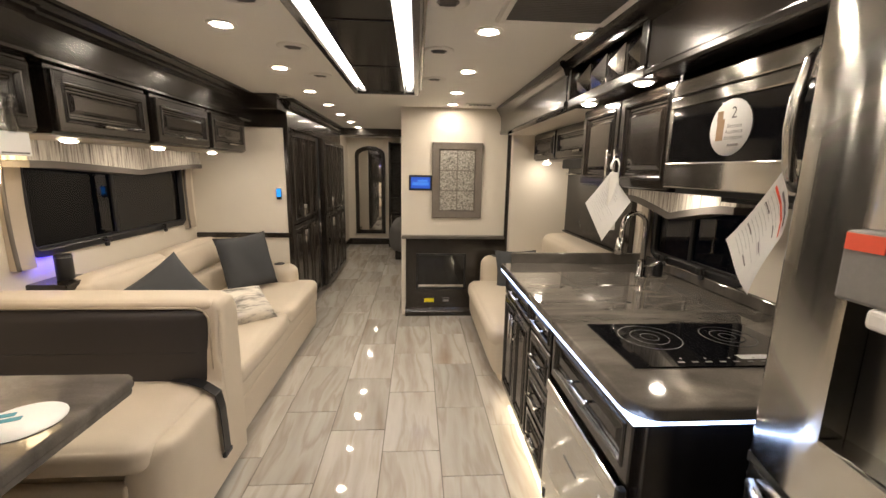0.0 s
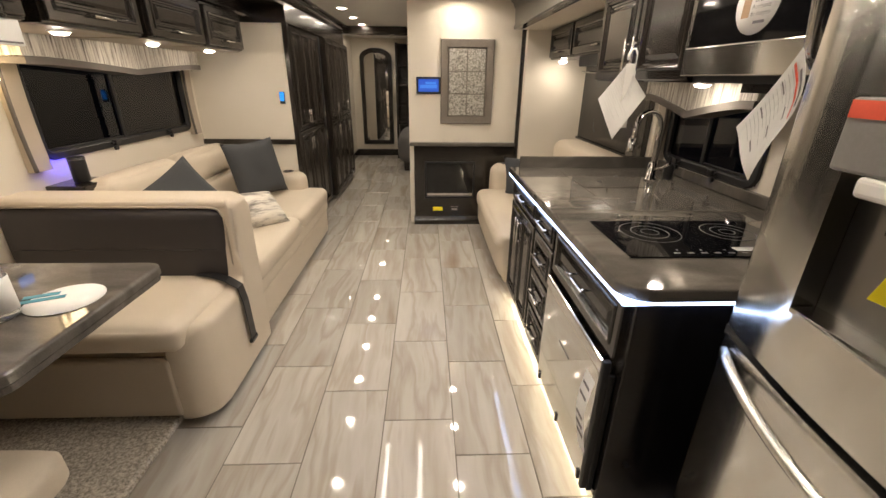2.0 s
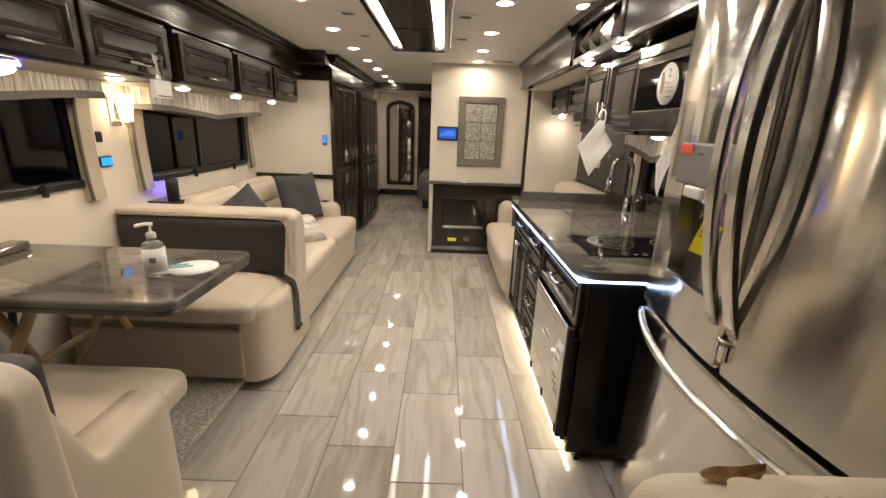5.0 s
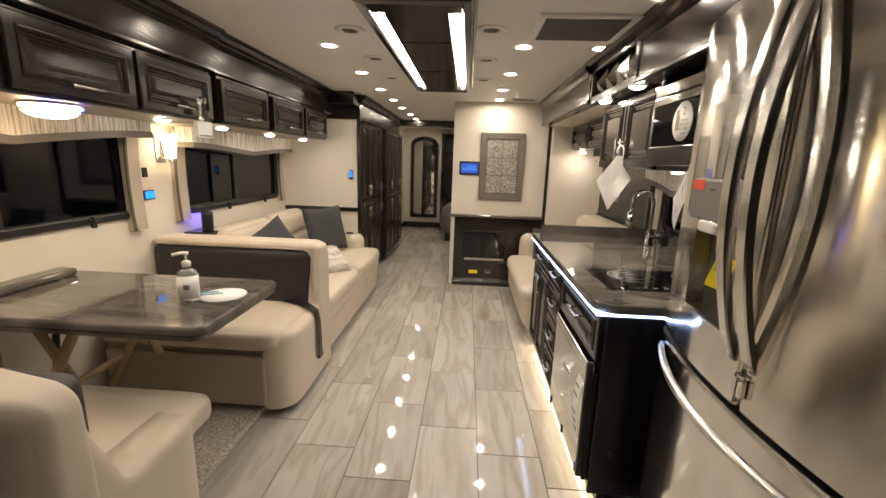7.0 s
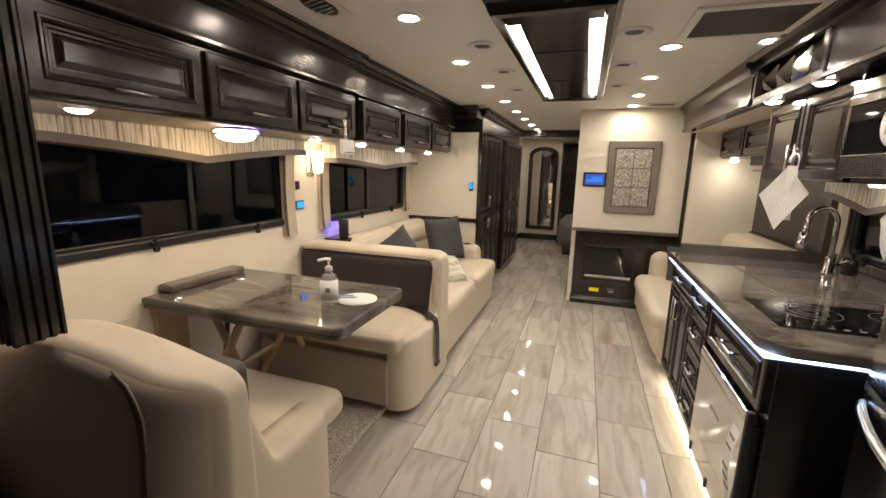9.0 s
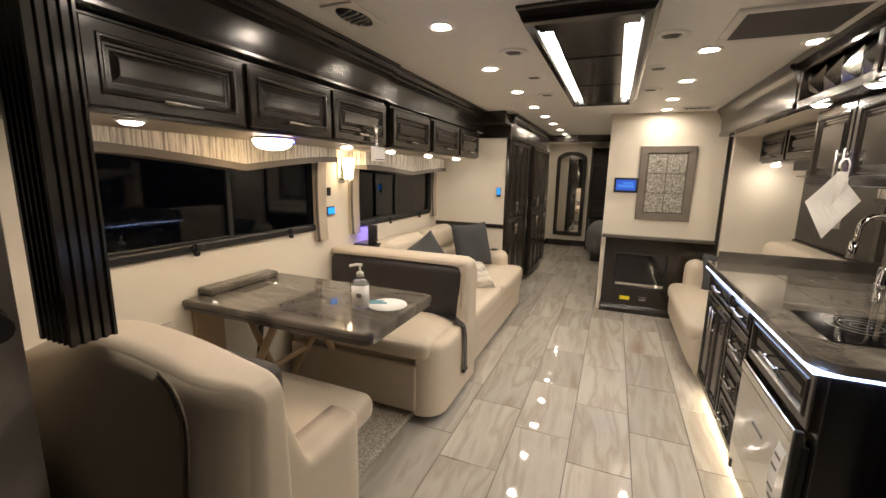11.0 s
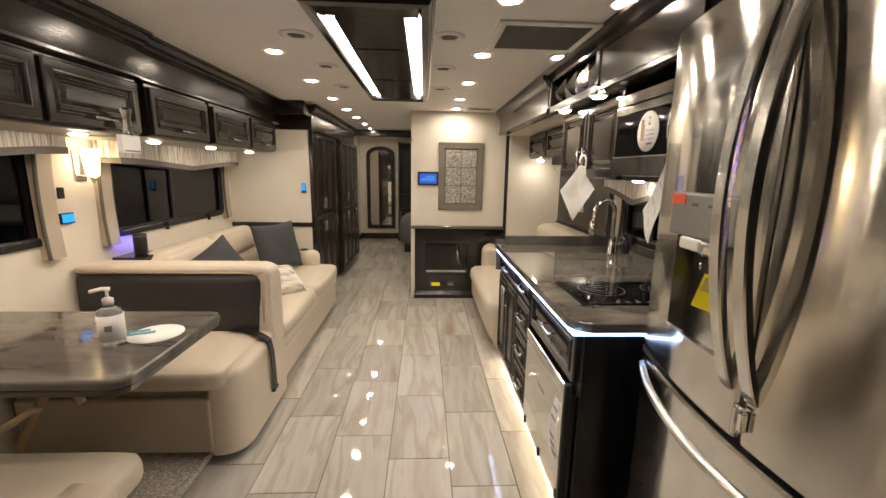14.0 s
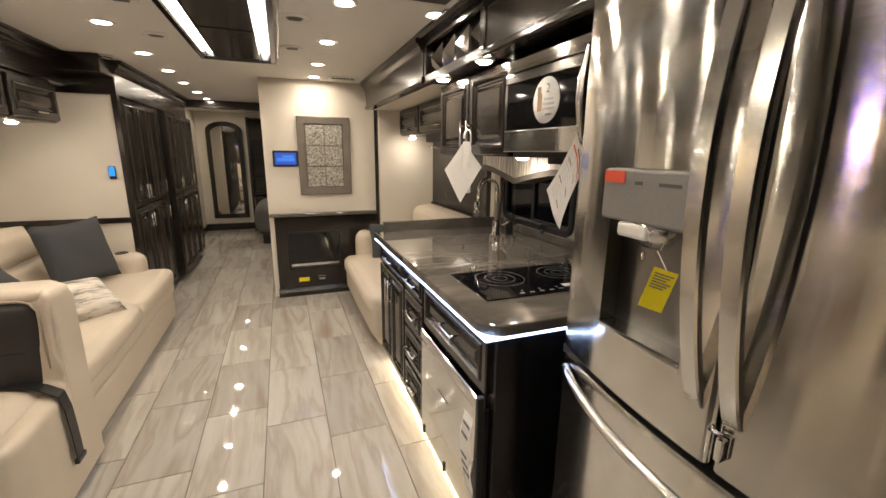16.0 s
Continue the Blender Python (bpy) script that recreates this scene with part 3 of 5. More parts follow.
ov = oval_vent(-1.0, 4.28)
copy_thing(ov, pose(0.76, 4.46, CE))
copy_thing(ov, pose(-0.925, 1.50, CE, 0, 0, 90))
ac = thing("air_conditioner_grille", (0.73, 2.13, CE), "square white return-air grille with dark mesh", "ceiling vent")
part("frame", picture_frame(0.50, 1.93, 0.95, 2.34, ((0, CE - 0.001), (0, CE - 0.01), (0.012, CE - 0.016), (0.035, CE - 0.012), (0.035, CE - 0.002))), M_CEIL, ac)
M_MESH = paint("grey_mesh", (0.27, 0.26, 0.245), 0.6, vary=0.05, fine=300, bump=0.1)
part("mesh", bx(0.534, 1.964, CE - 0.008, 0.916, 2.306, CE - 0.004), M_MESH, ac, "grey perforated mesh")
for k in range(22):
    part("slat", bx(0.536, 1.972 + k * 0.0155, CE - 0.012, 0.914, 1.976 + k * 0.0155, CE - 0.008), M_GREY, ac)

# ---- left slide-out: overhead cabinets ----


def overhead(y0, y1):
    u = thing("overhead_cabinet", (-1.5, (y0 + y1) / 2, 1.86), "dark espresso overhead cabinet with one raised-panel flap door", "cabinet", "overhead cabinets")
    part("body", bx(WL + 0.001, y0 - 0.012, 1.612, -1.235, y1 + 0.012, 1.872), M_WOOD, u)
    part("underside", bx(WL + 0.003, y0 - 0.0122, 1.607, -1.25, y1 + 0.0122, 1.6118), M_UNDER, u, "taupe underside board")
    d = part("door", moved(raised(y1 - y0, 0.235), facing("+x", -1.235, y0, 1.622)), M_WOOD, u)
    bar_handle(d, (-1.217, (y0 + y1) / 2 - 0.065, 1.66), (-1.217, (y0 + y1) / 2 + 0.065, 1.66), (1, 0, 0), 0.005, 0.024)
    return u


for a, b in ((0.655, 1.18), (1.205, 1.71), (1.735, 2.25), (2.345, 2.91), (2.985, 3.55), (3.60, 4.15)):
    overhead(a, b)
CORNICE = ((-1.30, 1.874), (-1.215, 1.874), (-1.195, 1.882), (-1.195, 1.894), (-1.213, 1.902), (-1.205, 2.012), (-1.165, 2.028), (-1.165, 2.042), (-1.145, 2.048), (-1.135, 2.07), (-1.12, 2.074), (-1.12, 2.088), (-1.30, 2.088))
structure("cornice_front", extruded([(x, z) for x, z in CORNICE], "y", 0.60, 2.26), M_WOOD, "dark glossy wood cornice above the overhead cabinets", "cornice")
structure("cornice_rear", extruded([(x - 0.02, z) for x, z in CORNICE], "y", 2.262, BACK_L - 0.002), M_WOOD, "dark glossy wood cornice above the overhead cabinets", "cornice")
structure("cornice_end", bx(-1.32, 4.17, 1.965, -0.95, BACK_L - 0.003, CE - 0.002, 0.004), M_WOOD, "dark wood block closing the cornice", "cornice")
flutes = [(-1.32, 0.63), (-1.32, 0.52)]
for k in range(5):
    x = -1.305 + k * 0.026
    flutes += [(x, 0.52), (x + 0.004, 0.529), (x + 0.016, 0.529), (x + 0.020, 0.52)]
flutes += [(-1.165, 0.52)]
for k in range(4):
    y = 0.53 + k * 0.025
    flutes += [(-1.165, y), (-1.174, y + 0.004), (-1.174, y + 0.014), (-1.165, y + 0.018)]
flutes += [(-1.165, 0.63)]
structure("pilaster", extruded(flutes, "z", 0.985, CE - 0.002), M_WOOD_V, "dark fluted wood pilaster at the end of the slide-out", "pilaster")


def valance(name, y0, y1, x, s, zt, zb, dip, label):
    """A streaked cloth valance with a peaked lower edge, dark band and side drapes."""
    v = thing(name, (x, (y0 + y1) / 2, zb), label, "valance")
    n = 24

    def edge(t):
        a = abs(2 * t - 1)
        return zb - dip * max(0.0, 1 - a * 1.15) ** 1.25

    for nm, top, low, out, mat in (("cloth", zt, 0.0, 0.0, M_VALANCE), ("band", None, -0.03, 0.008, M_TRIMCLOTH)):
        bm = bmesh.new()
        cols = []
        for i in range(n + 1):
            t = i / n
            y = y0 + (y1 - y0) * t
            lo = edge(t) + low
            hi = top if top is not None else edge(t) + 0.004
            xo, xi = x + s * (0.17 + out), x + s * 0.03
            cols.append([bm.verts.new(p) for p in ((xi, y, lo), (xo, y, lo), (xo, y, hi), (xi, y, hi))])
        for a, b in zip(cols, cols[1:]):
            for k in range(4):
                bm.faces.new((a[k], a[(k + 1) % 4], b[(k + 1) % 4], b[k]))
        bm.faces.new(cols[0])
        bm.faces.new(cols[-1][::-1])
        bmesh.ops.recalc_face_normals(bm, faces=bm.faces[:])
        part(nm, bm, mat, v)
    return v


valance("window_valance", 0.78, 2.30, WL, 1, 1.6055, 1.545, 0.065, "streaked grey and cream cloth window valance with a dark edge")
valance("window_valance", 2.66, 4.24, WL, 1, 1.6055, 1.505, 0.045, "streaked grey and cream cloth window valance with a dark edge")
valance("window_valance", 2.22, 3.12, WR, -1, 1.43, 1.36, 0.07, "streaked grey and cream cloth valance above the sink window")


def side_drape(y, z0, z1, x, s):
    """A padded upright leg beside a window, curving outwards at its foot."""
    t = thing("window_side_panel", (x, y, z0), "padded cream side panel beside the window with dark piping", "window trim", "window side panels")
    bm = bmesh.new()
    cols = []
    for i in range(13):
        k = i / 12
        z = z0 + (z1 - z0) * k
        out = 0.035 + 0.012 * (2 * k - 1) ** 2
        cols.append([bm.verts.new(p) for p in ((x + s * 0.002, y - 0.05, z), (x + s * out, y - 0.05, z), (x + s * out, y + 0.05, z), (x + s * 0.002, y + 0.05, z))])
    for a, b in zip(cols, cols[1:]):
        for k in range(4):
            f = bm.faces.new((a[k], a[(k + 1) % 4], b[(k + 1) % 4], b[k]))
    bm.faces.new(cols[0])
    bm.faces.new(cols[-1][::-1])
    bmesh.ops.recalc_face_normals(bm, faces=bm.faces[:])
    part("padding", bm, M_LEATHER_D, t)
    part("piping", tube([(x + s * (0.036 + 0.012 * (2 * i / 12 - 1) ** 2), y - 0.05, z0 + (z1 - z0) * i / 12) for i in range(13)], 0.009, 8), M_TRIMCLOTH, t)
    return t


for y, z0 in ((2.30, 0.97), (2.71, 0.97), (4.27, 0.97)):
    side_drape(y, z0, 1.53, WL, 1)
side_drape(3.13, 0.93, 1.40, WR, -1)


def puck(x, y, z, name="puck_light"):
    t = thing(name, (x, y, z), "small round under-cabinet light, switched on", "ceiling light", "under-cabinet lights")
    part("trim_ring", turned([(0.030, 0.0), (0.044, 0.0), (0.044, -0.004), (0.038, -0.009), (0.032, -0.009), (0.030, 0.0)], 28, (x, y, z)), M_WHITE, t)
    part("lens", turned([(0.031, -0.0005), (0.031, -0.010), (0.026, -0.015), (0.014, -0.018), (0, -0.019)], 28, (x, y, z)), L_PUCK, t, "bright warm glowing lens")
    return t


pk = puck(-1.295, 0.81, 1.606)
for x, y, z in ((-1.36, 2.04, 1.606), (-1.37, 2.58, 1.606), (-1.38, 3.25, 1.606), (-1.38, 3.92, 1.606), (1.035, 2.146, 1.837), (1.04, 2.655, 1.837), (1.42, 2.42, 1.428), (1.40, 4.42, 1.585)):
    copy_thing(pk, pose(x, y, z))

# sconce between the windows
sc = thing("wall_sconce", (WL, 2.57, 1.45), "frosted glass wall sconce with a nickel stem, lit", "wall lamp")
part("backplate", bx(WL + 0.001, 2.53, 1.37, WL + 0.012, 2.61, 1.55, 0.004), M_NICKEL, sc)
part("stem", merged(tube([(WL + 0.012, 2.57, 1.40), (WL + 0.075, 2.57, 1.40), (WL + 0.075, 2.57, 1.375)], 0.006, 8), turned([(0.0, -0.03), (0.008, -0.025), (0.01, -0.01), (0.022, 0.0), (0.024, 0.006), (0, 0.006)], 16, (WL + 0.075, 2.57, 1.385))), M_NICKEL, sc)
part("shade", turned([(0.030, 0.0), (0.037, 0.06), (0.044, 0.15), (0.041, 0.15), (0.034, 0.06), (0.028, 0.003)], 24, (WL + 0.075, 2.57, 1.402)), L_SCONCE, sc, "glowing frosted glass shade")

dl = thing("dinette_light", (-1.34, 1.50, 1.575), "round glass ceiling lamp with nickel rim and blue light ring", "ceiling light")
DC = (-1.34, 1.44, 1.606)
part("rim", turned([(0.092, 0.0), (0.092, -0.003), (0.092, -0.012), (0.088, -0.014), (0.088, 0.0)], 32, DC), M_NICKEL, dl)
part("blue_ring", tube([(DC[0] + 0.090 * math.cos(a), DC[1] + 0.090 * math.sin(a), DC[2] - 0.0195) for a in [radians(-60 + 9 * i) for i in range(13)]], 0.005, 8), L_RING, dl, "short blue glowing arc")
part("lower_rim", turned([(0.082, -0.026), (0.089, -0.026), (0.089, -0.033), (0.082, -0.033)], 32, DC), M_NICKEL, dl)
part("bowl", turned([(0.083, -0.014), (0.082, -0.030), (0.070, -0.046), (0.042, -0.056), (0, -0.060)], 32, DC), L_BOWL, dl, "glowing frosted glass bowl")
for k in range(3):
    a = k * 2 * math.pi / 3 + 1.9
    part("strut", tube([(DC[0] + 0.09 * math.cos(a), DC[1] + 0.09 * math.sin(a), DC[2] - 0.01), (DC[0] + 0.083 * math.cos(a), DC[1] + 0.083 * math.sin(a), DC[2] - 0.026)], 0.003, 6), M_NICKEL, dl)

# ---- dinette ----


def bench_side(y_front, y_valley, y_top, y_rear, z_seat, z_top, xo, width=0.13):
    """The upholstered aisle end of a bench: low beside the seat, rising along the reclined back, round at its front corner."""
    s = 1 if y_rear > y_front else -1
    L, dv, dt = abs(y_rear - y_front), abs(y_valley - y_front), abs(y_top - y_front)
    top = [(0.07 * (1 - math.cos(radians(9 * i))), z_seat - 0.11 + 0.11 * math.sin(radians(9 * i))) for i in range(11)]
    top += [(0.07 + (dv - 0.13) * i / 6, z_seat) for i in range(1, 7)]
    top += [(dv - 0.06 + 0.06 * math.sin(radians(15 * i)), z_seat + 0.05 * (1 - math.cos(radians(15 * i)))) for i in range(1, 6)]
    d0, z0 = top[-1]
    top += [(d0 + (dt - d0) * i / 10, z0 + (z_top - 0.03 - z0) * i / 10) for i in range(1, 11)]
    top += [(dt + 0.035 * (1 - math.cos(radians(18 * i))), z_top - 0.03 + 0.03 * math.sin(radians(18 * i))) for i in range(1, 6)]
    top += [(dt + 0.035 + (L - dt - 0.075) * i / 4, z_top) for i in range(1, 5)]
    top += [(L - 0.04 + 0.04 * math.sin(radians(18 * i)), z_top - 0.04 * (1 - math.cos(radians(18 * i)))) for i in range(1, 6)]
    R, re = 0.13, 0.032

    def outer(d, z):
        x = xo - (R - math.sqrt(max(R * R - (R - d) ** 2, 0)) if d < R else 0)
        near_ = min(math.hypot(d - a, z - b) for a, b in top)
        return x - (re - math.sqrt(max(re * re - (re - near_) ** 2, 0)) if near_ < re else 0)

    bm = bmesh.new()
    cols = []
    for d, zt in top:
        col = [(outer(d, 0.05 + (zt - 0.05) * f), 0.05 + (zt - 0.05) * f) for f in (0, 0.2, 0.4, 0.6, 0.74, 0.84, 0.91, 0.955, 0.985, 1.0)]
        x_in = xo - width - 0.02
        col += [(col[-1][0] + (x_in - col[-1][0]) * g, zt) for g in (0.25, 0.6, 1.0)]
        cols.append([bm.verts.new((x, y_front + s * d, z)) for x, z in col] + [bm.verts.new((x_in, y_front + s * d, 0.05))])
    for p, q in zip(cols, cols[1:]):
        for k in range(len(p) - 1):
            f = bm.faces.new((p[k], q[k], q[k + 1], p[k + 1]))
            f.smooth = k < len(p) - 2
    for p in (cols[0], cols[-1]):
        bm.faces.new(p)
    bmesh.ops.recalc_face_normals(bm, faces=bm.faces[:])
    return bm


far = thing("dinette_bench", (-1.3, 2.3, 0.035), "cream leather dinette bench with a charcoal padded backrest", "bench", "dinette benches")
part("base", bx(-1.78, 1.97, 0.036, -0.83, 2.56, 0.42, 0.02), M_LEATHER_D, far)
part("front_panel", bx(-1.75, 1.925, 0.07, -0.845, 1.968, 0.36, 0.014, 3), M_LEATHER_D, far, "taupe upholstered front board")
part("end_panel", bench_side(1.935, 2.40, 2.415, 2.585, 0.485, 0.895, -0.70), M_LEATHER, far)
part("seat_cushion", soft(-1.77, 1.915, 0.395, -0.775, 2.46, 0.515, 0.045, 0.012, 11), M_LEATHER, far)
part("back_shell", soft(-1.785, 2.48, 0.10, -0.74, 2.585, 0.885, 0.045, 0.003, 11), M_LEATHER, far)
part("top_roll", soft(-1.785, 2.405, 0.852, -0.735, 2.588, 0.902, 0.025, 0.003, 11), M_LEATHER, far)
part("back_cushion", soft(-1.78, 2.395, 0.47, -0.757, 2.52, 0.855, 0.034, 0.012, 13), M_CHARCOAL, far, "charcoal leather back cushion")
part("seam", tube([(-1.74, 2.389, 0.66), (-1.3, 2.383, 0.66), (-0.80, 2.389, 0.66)], 0.0028, 6), M_BLACK, far)
part("piping", tube([(-1.765, 2.40, 0.868), (-0.80, 2.40, 0.868), (-0.765, 2.40, 0.855), (-0.748, 2.402, 0.82), (-0.745, 2.405, 0.56)], 0.005, 6), M_LEATHER_D, far)
belt = thing("seat_belt", (-0.77, 2.40, 0.5), "black webbing seat belt hanging over the bench edge", "seat belt")
bm = bmesh.new()
path = [(-0.93, 2.40, 0.530), (-0.84, 2.37, 0.535), (-0.76, 2.345, 0.522), (-0.70, 2.33, 0.492), (-0.684, 2.325, 0.42), (-0.682, 2.33, 0.31), (-0.682, 2.335, 0.20)]
rows = []
for p in path:
    rows.append([bm.verts.new((p[0] + o, p[1] + e, p[2] + o * 0.4)) for e in (-0.028, 0.028) for o in ((0, 0.004) if e < 0 else (0.004, 0))])
for a, b in zip(rows, rows[1:]):
    for k in range(4):
        bm.faces.new((a[k], a[(k + 1) % 4], b[(k + 1) % 4], b[k]))
bm.faces.new(rows[0])
bm.faces.new(rows[-1][::-1])
bmesh.ops.recalc_face_normals(bm, faces=bm.faces[:])
part("webbing", bm, M_BLACK, belt)
part("tip", bx(-0.690, 2.300, 0.182, -0.672, 2.368, 0.202, 0.003), M_BLACK, belt)

near = thing("dinette_bench", (-1.3, 0.95, 0.035), "cream leather dinette bench seen from its stitched back", "bench", "dinette benches")
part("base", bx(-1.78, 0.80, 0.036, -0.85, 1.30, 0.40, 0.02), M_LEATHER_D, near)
part("seat_cushion", soft(-1.77, 0.86, 0.37, -0.785, 1.40, 0.495, 0.045, 0.012, 11), M_LEATHER, near)
part("end_panel", bench_side(1.275, 0.895, 0.775, 0.69, 0.505, 0.885, -0.735), M_LEATHER, near)
bm = soft(-1.785, 0.56, 0.10, -0.712, 0.80, 0.958, 0.06, 0.006, 25)
for v in bm.verts:
    k = (v.co.z - 0.1) / 0.865
    v.co.z -= (0.28 if v.co.x > -1.25 else 0.75) * (v.co.x + 1.25) ** 2 * k
    if v.co.x > -0.90:
        v.co.y += 3.2 * (v.co.x + 0.90) ** 2 * max(0.0, (0.815 - v.co.y) / 0.255)
    v.co.y += 0.10 * max(0.0, k - 0.55) * max(0.0, (0.80 - v.co.y) / 0.24)
    v.co.y -= 0.40 * max(0.0, -1.3 - v.co.x) ** 2
    v.co.y += 0.09 * (1 - k) * max(0.0, (v.co.y - 0.75) / 0.135)
part("backrest", bm, M_LEATHER, near)
part("back_cushion", soft(-1.72, 0.84, 0.46, -0.86, 0.955, 0.82, 0.04, 0.008, 11), M_CHARCOAL, near, "charcoal leather back cushion")
M_STITCH = paint("brown_thread", (0.22, 0.185, 0.145), 0.8)
STITCH = ((-1.00, 0.628, 0.915), (-0.955, 0.612, 0.912), (-0.905, 0.604, 0.895), (-0.872, 0.596, 0.862), (-0.853, 0.590, 0.815), (-0.845, 0.582, 0.75), (-0.843, 0.573, 0.66), (-0.845, 0.566, 0.52), (-0.848, 0.565, 0.25))
for o in (0.0, 0.013):
    part("stitching", tube([(x - o, y + 3.1 * max(0.0, x - o + 0.90) ** 2 - 0.006, z - o * 0.6) for x, y, z in STITCH], 0.0042, 6), M_STITCH, near)
part("top_seam", tube([(-1.22, 0.688, 0.82), (-1.215, 0.70, 0.895), (-1.20, 0.74, 0.95), (-1.18, 0.80, 0.965)], 0.003, 6), M_LEATHER_D, near)

tab = thing("dinette_table", (-1.25, 1.56, 0.035), "grey polished stone-look dinette table on folding wooden legs", "table")
bm = bx(-1.785, 1.25, 0.795, -0.715, 1.885, 0.825)
bmesh.ops.bevel(bm, geom=[e for e in bm.edges if abs(e.verts[0].co.z - e.verts[1].co.z) > 0.01 and e.verts[0].co.x > -1], offset=0.05, segments=5, profile=0.5, affect="EDGES")
bmesh.ops.bevel(bm, geom=[e for e in bm.edges if abs(e.verts[0].co.z - e.verts[1].co.z) < 0.001 and e.verts[0].co.z > 0.82], offset=0.012, segments=3, profile=0.5, affect="EDGES")
part("tabletop", bm, M_STONE, tab)
bm = bx(-1.783, 1.256, 0.772, -0.721, 1.879, 0.7895)
bmesh.ops.bevel(bm, geom=[e for e in bm.edges if abs(e.verts[0].co.z - e.verts[1].co.z) > 0.01 and e.verts[0].co.x > -1], offset=0.048, segments=5, profile=0.5, affect="EDGES")
part("lower_edge", bm, M_STONE, tab)
part("wall_cleat", bx(-1.795, 1.34, 0.827, -1.70, 1.80, 0.865, 0.012, 3), M_STONE, tab)
for y in (1.36, 1.78):
    part("leg", tube([(-1.70, y, 0.06), (-1.28, y, 0.78)], 0.02, 6, 0.6), M_OAK, tab)
    part("leg", tube([(-1.52, y + 0.03, 0.76), (-1.33, y + 0.03, 0.42)], 0.018, 6, 0.6), M_OAK, tab)
part("stretcher", tube([(-1.49, 1.36, 0.42), (-1.49, 1.78, 0.42)], 0.015, 6), M_OAK, tab)
part("wall_bracket", bx(-1.798, 1.30, 0.30, -1.765, 1.46, 0.79, 0.004), M_OAK, tab)
part("brace", tube([(-1.70, 1.57, 0.06), (-1.60, 1.57, 0.76)], 0.014, 6), M_BLACK, tab)

bot = thing("sanitizer_bottle", (-0.935, 1.52, 0.826), "clear pump bottle of hand sanitizer with a white label", "bottle")
BC = (-0.935, 1.52, 0.826)
part("bottle", turned([(0, 0), (0.036, 0.0), (0.039, 0.005), (0.039, 0.115), (0.034, 0.132), (0.016, 0.144), (0.014, 0.155), (0, 0.155)], 28, BC), M_BOTTLE, bot)
part("label", turned([(0.0395, 0.022), (0.0402, 0.022), (0.0402, 0.116), (0.0395, 0.116), (0.0395, 0.022)], 28, BC), M_PAPER, bot, "white printed label")
part("collar", turned([(0, 0.153), (0.017, 0.153), (0.017, 0.172), (0.008, 0.178), (0, 0.178)], 20, BC), M_WHITE, bot)
part("pump", merged(tube([(BC[0], BC[1], BC[2] + 0.175), (BC[0], BC[1], BC[2] + 0.205)], 0.005, 8), tube([(BC[0] + 0.01, BC[1] + 0.005, BC[2] + 0.207), (BC[0] - 0.01, BC[1] - 0.01, BC[2] + 0.210), (BC[0] - 0.04, BC[1] - 0.025, BC[2] + 0.203)], 0.008, 8, 0.7)), M_WHITE, bot)
part("label_band", merged(bx(BC[0] + 0.006, BC[1] - 0.0415, BC[2] + 0.062, BC[0] + 0.028, BC[1] - 0.034, BC[2] + 0.082)), M_INK, bot)
mat_ = thing("placemat_card", (-0.85, 1.62, 0.826), "round white card with a teal printed edge on the table", "card")
part("card", turned([(0, 0), (0.095, 0), (0.095, 0.002), (0, 0.002)], 36, (-0.845, 1.615, 0.8265)), M_PAPER, mat_)
part("print", merged(*[moved(bx(-0.03, -0.012 + k * 0.03, 0, 0.075 - k * 0.02, 0.008 + k * 0.03, 0.0012), pose(-0.925, 1.60, 0.829, 0, 0, 25)) for k in (0, 1)]), M_TEAL, mat_, "teal print")

# ---- sofa on the left ----
sofa = thing("sofa", (-1.25, 3.5, 0), "long cream leather sofa with tufted back and low arm", "sofa", "sofas")
part("base", soft(-1.70, 2.60, 0.05, -0.752, 4.36, 0.30, 0.03, 0.0, 11), M_LEATHER, sofa)
part("lower_front", soft(-0.82, 2.60, 0.05, -0.745, 4.36, 0.27, 0.025, 0.002, 11), M_LEATHER, sofa)
part("upper_front", soft(-0.86, 2.60, 0.26, -0.735, 4.38, 0.40, 0.03, 0.003, 11), M_LEATHER, sofa)
part("seat_cushion", soft(-1.50, 2.60, 0.33, -0.73, 3.50, 0.475, 0.055, 0.014, 11), M_LEATHER, sofa)
part("seat_cushion", soft(-1.50, 3.50, 0.33, -0.73, 4.38, 0.475, 0.055, 0.014, 11), M_LEATHER, sofa)
for a, b in ((2.78, 3.53), (3.53, 4.27)):
    tilt_ = Matrix.Translation((-1.5, 0, 0.45)) @ Matrix.Rotation(radians(-12), 4, "Y") @ Matrix.Translation((1.5, 0, -0.45))
    part("back_lower", moved(soft(-1.62, a, 0.44, -1.42, b, 0.68, 0.06, 0.014, 11), tilt_), M_LEATHER, sofa)
    part("back_upper", moved(soft(-1.66, a, 0.66, -1.43, b, 0.90, 0.08, 0.02, 11), tilt_), M_LEATHER, sofa)
part("arm", soft(-1.60, 4.22, 0.30, -0.90, 4.40, 0.63, 0.075, 0.006, 11), M_LEATHER, sofa)
part("cup_holder", turned([(0.0, 0.0), (0.045, 0.0), (0.045, 0.006), (0.037, 0.008), (0.035, 0.004), (0, 0.003)], 24, (-1.05, 4.31, 0.632)), M_BLACK, sofa)

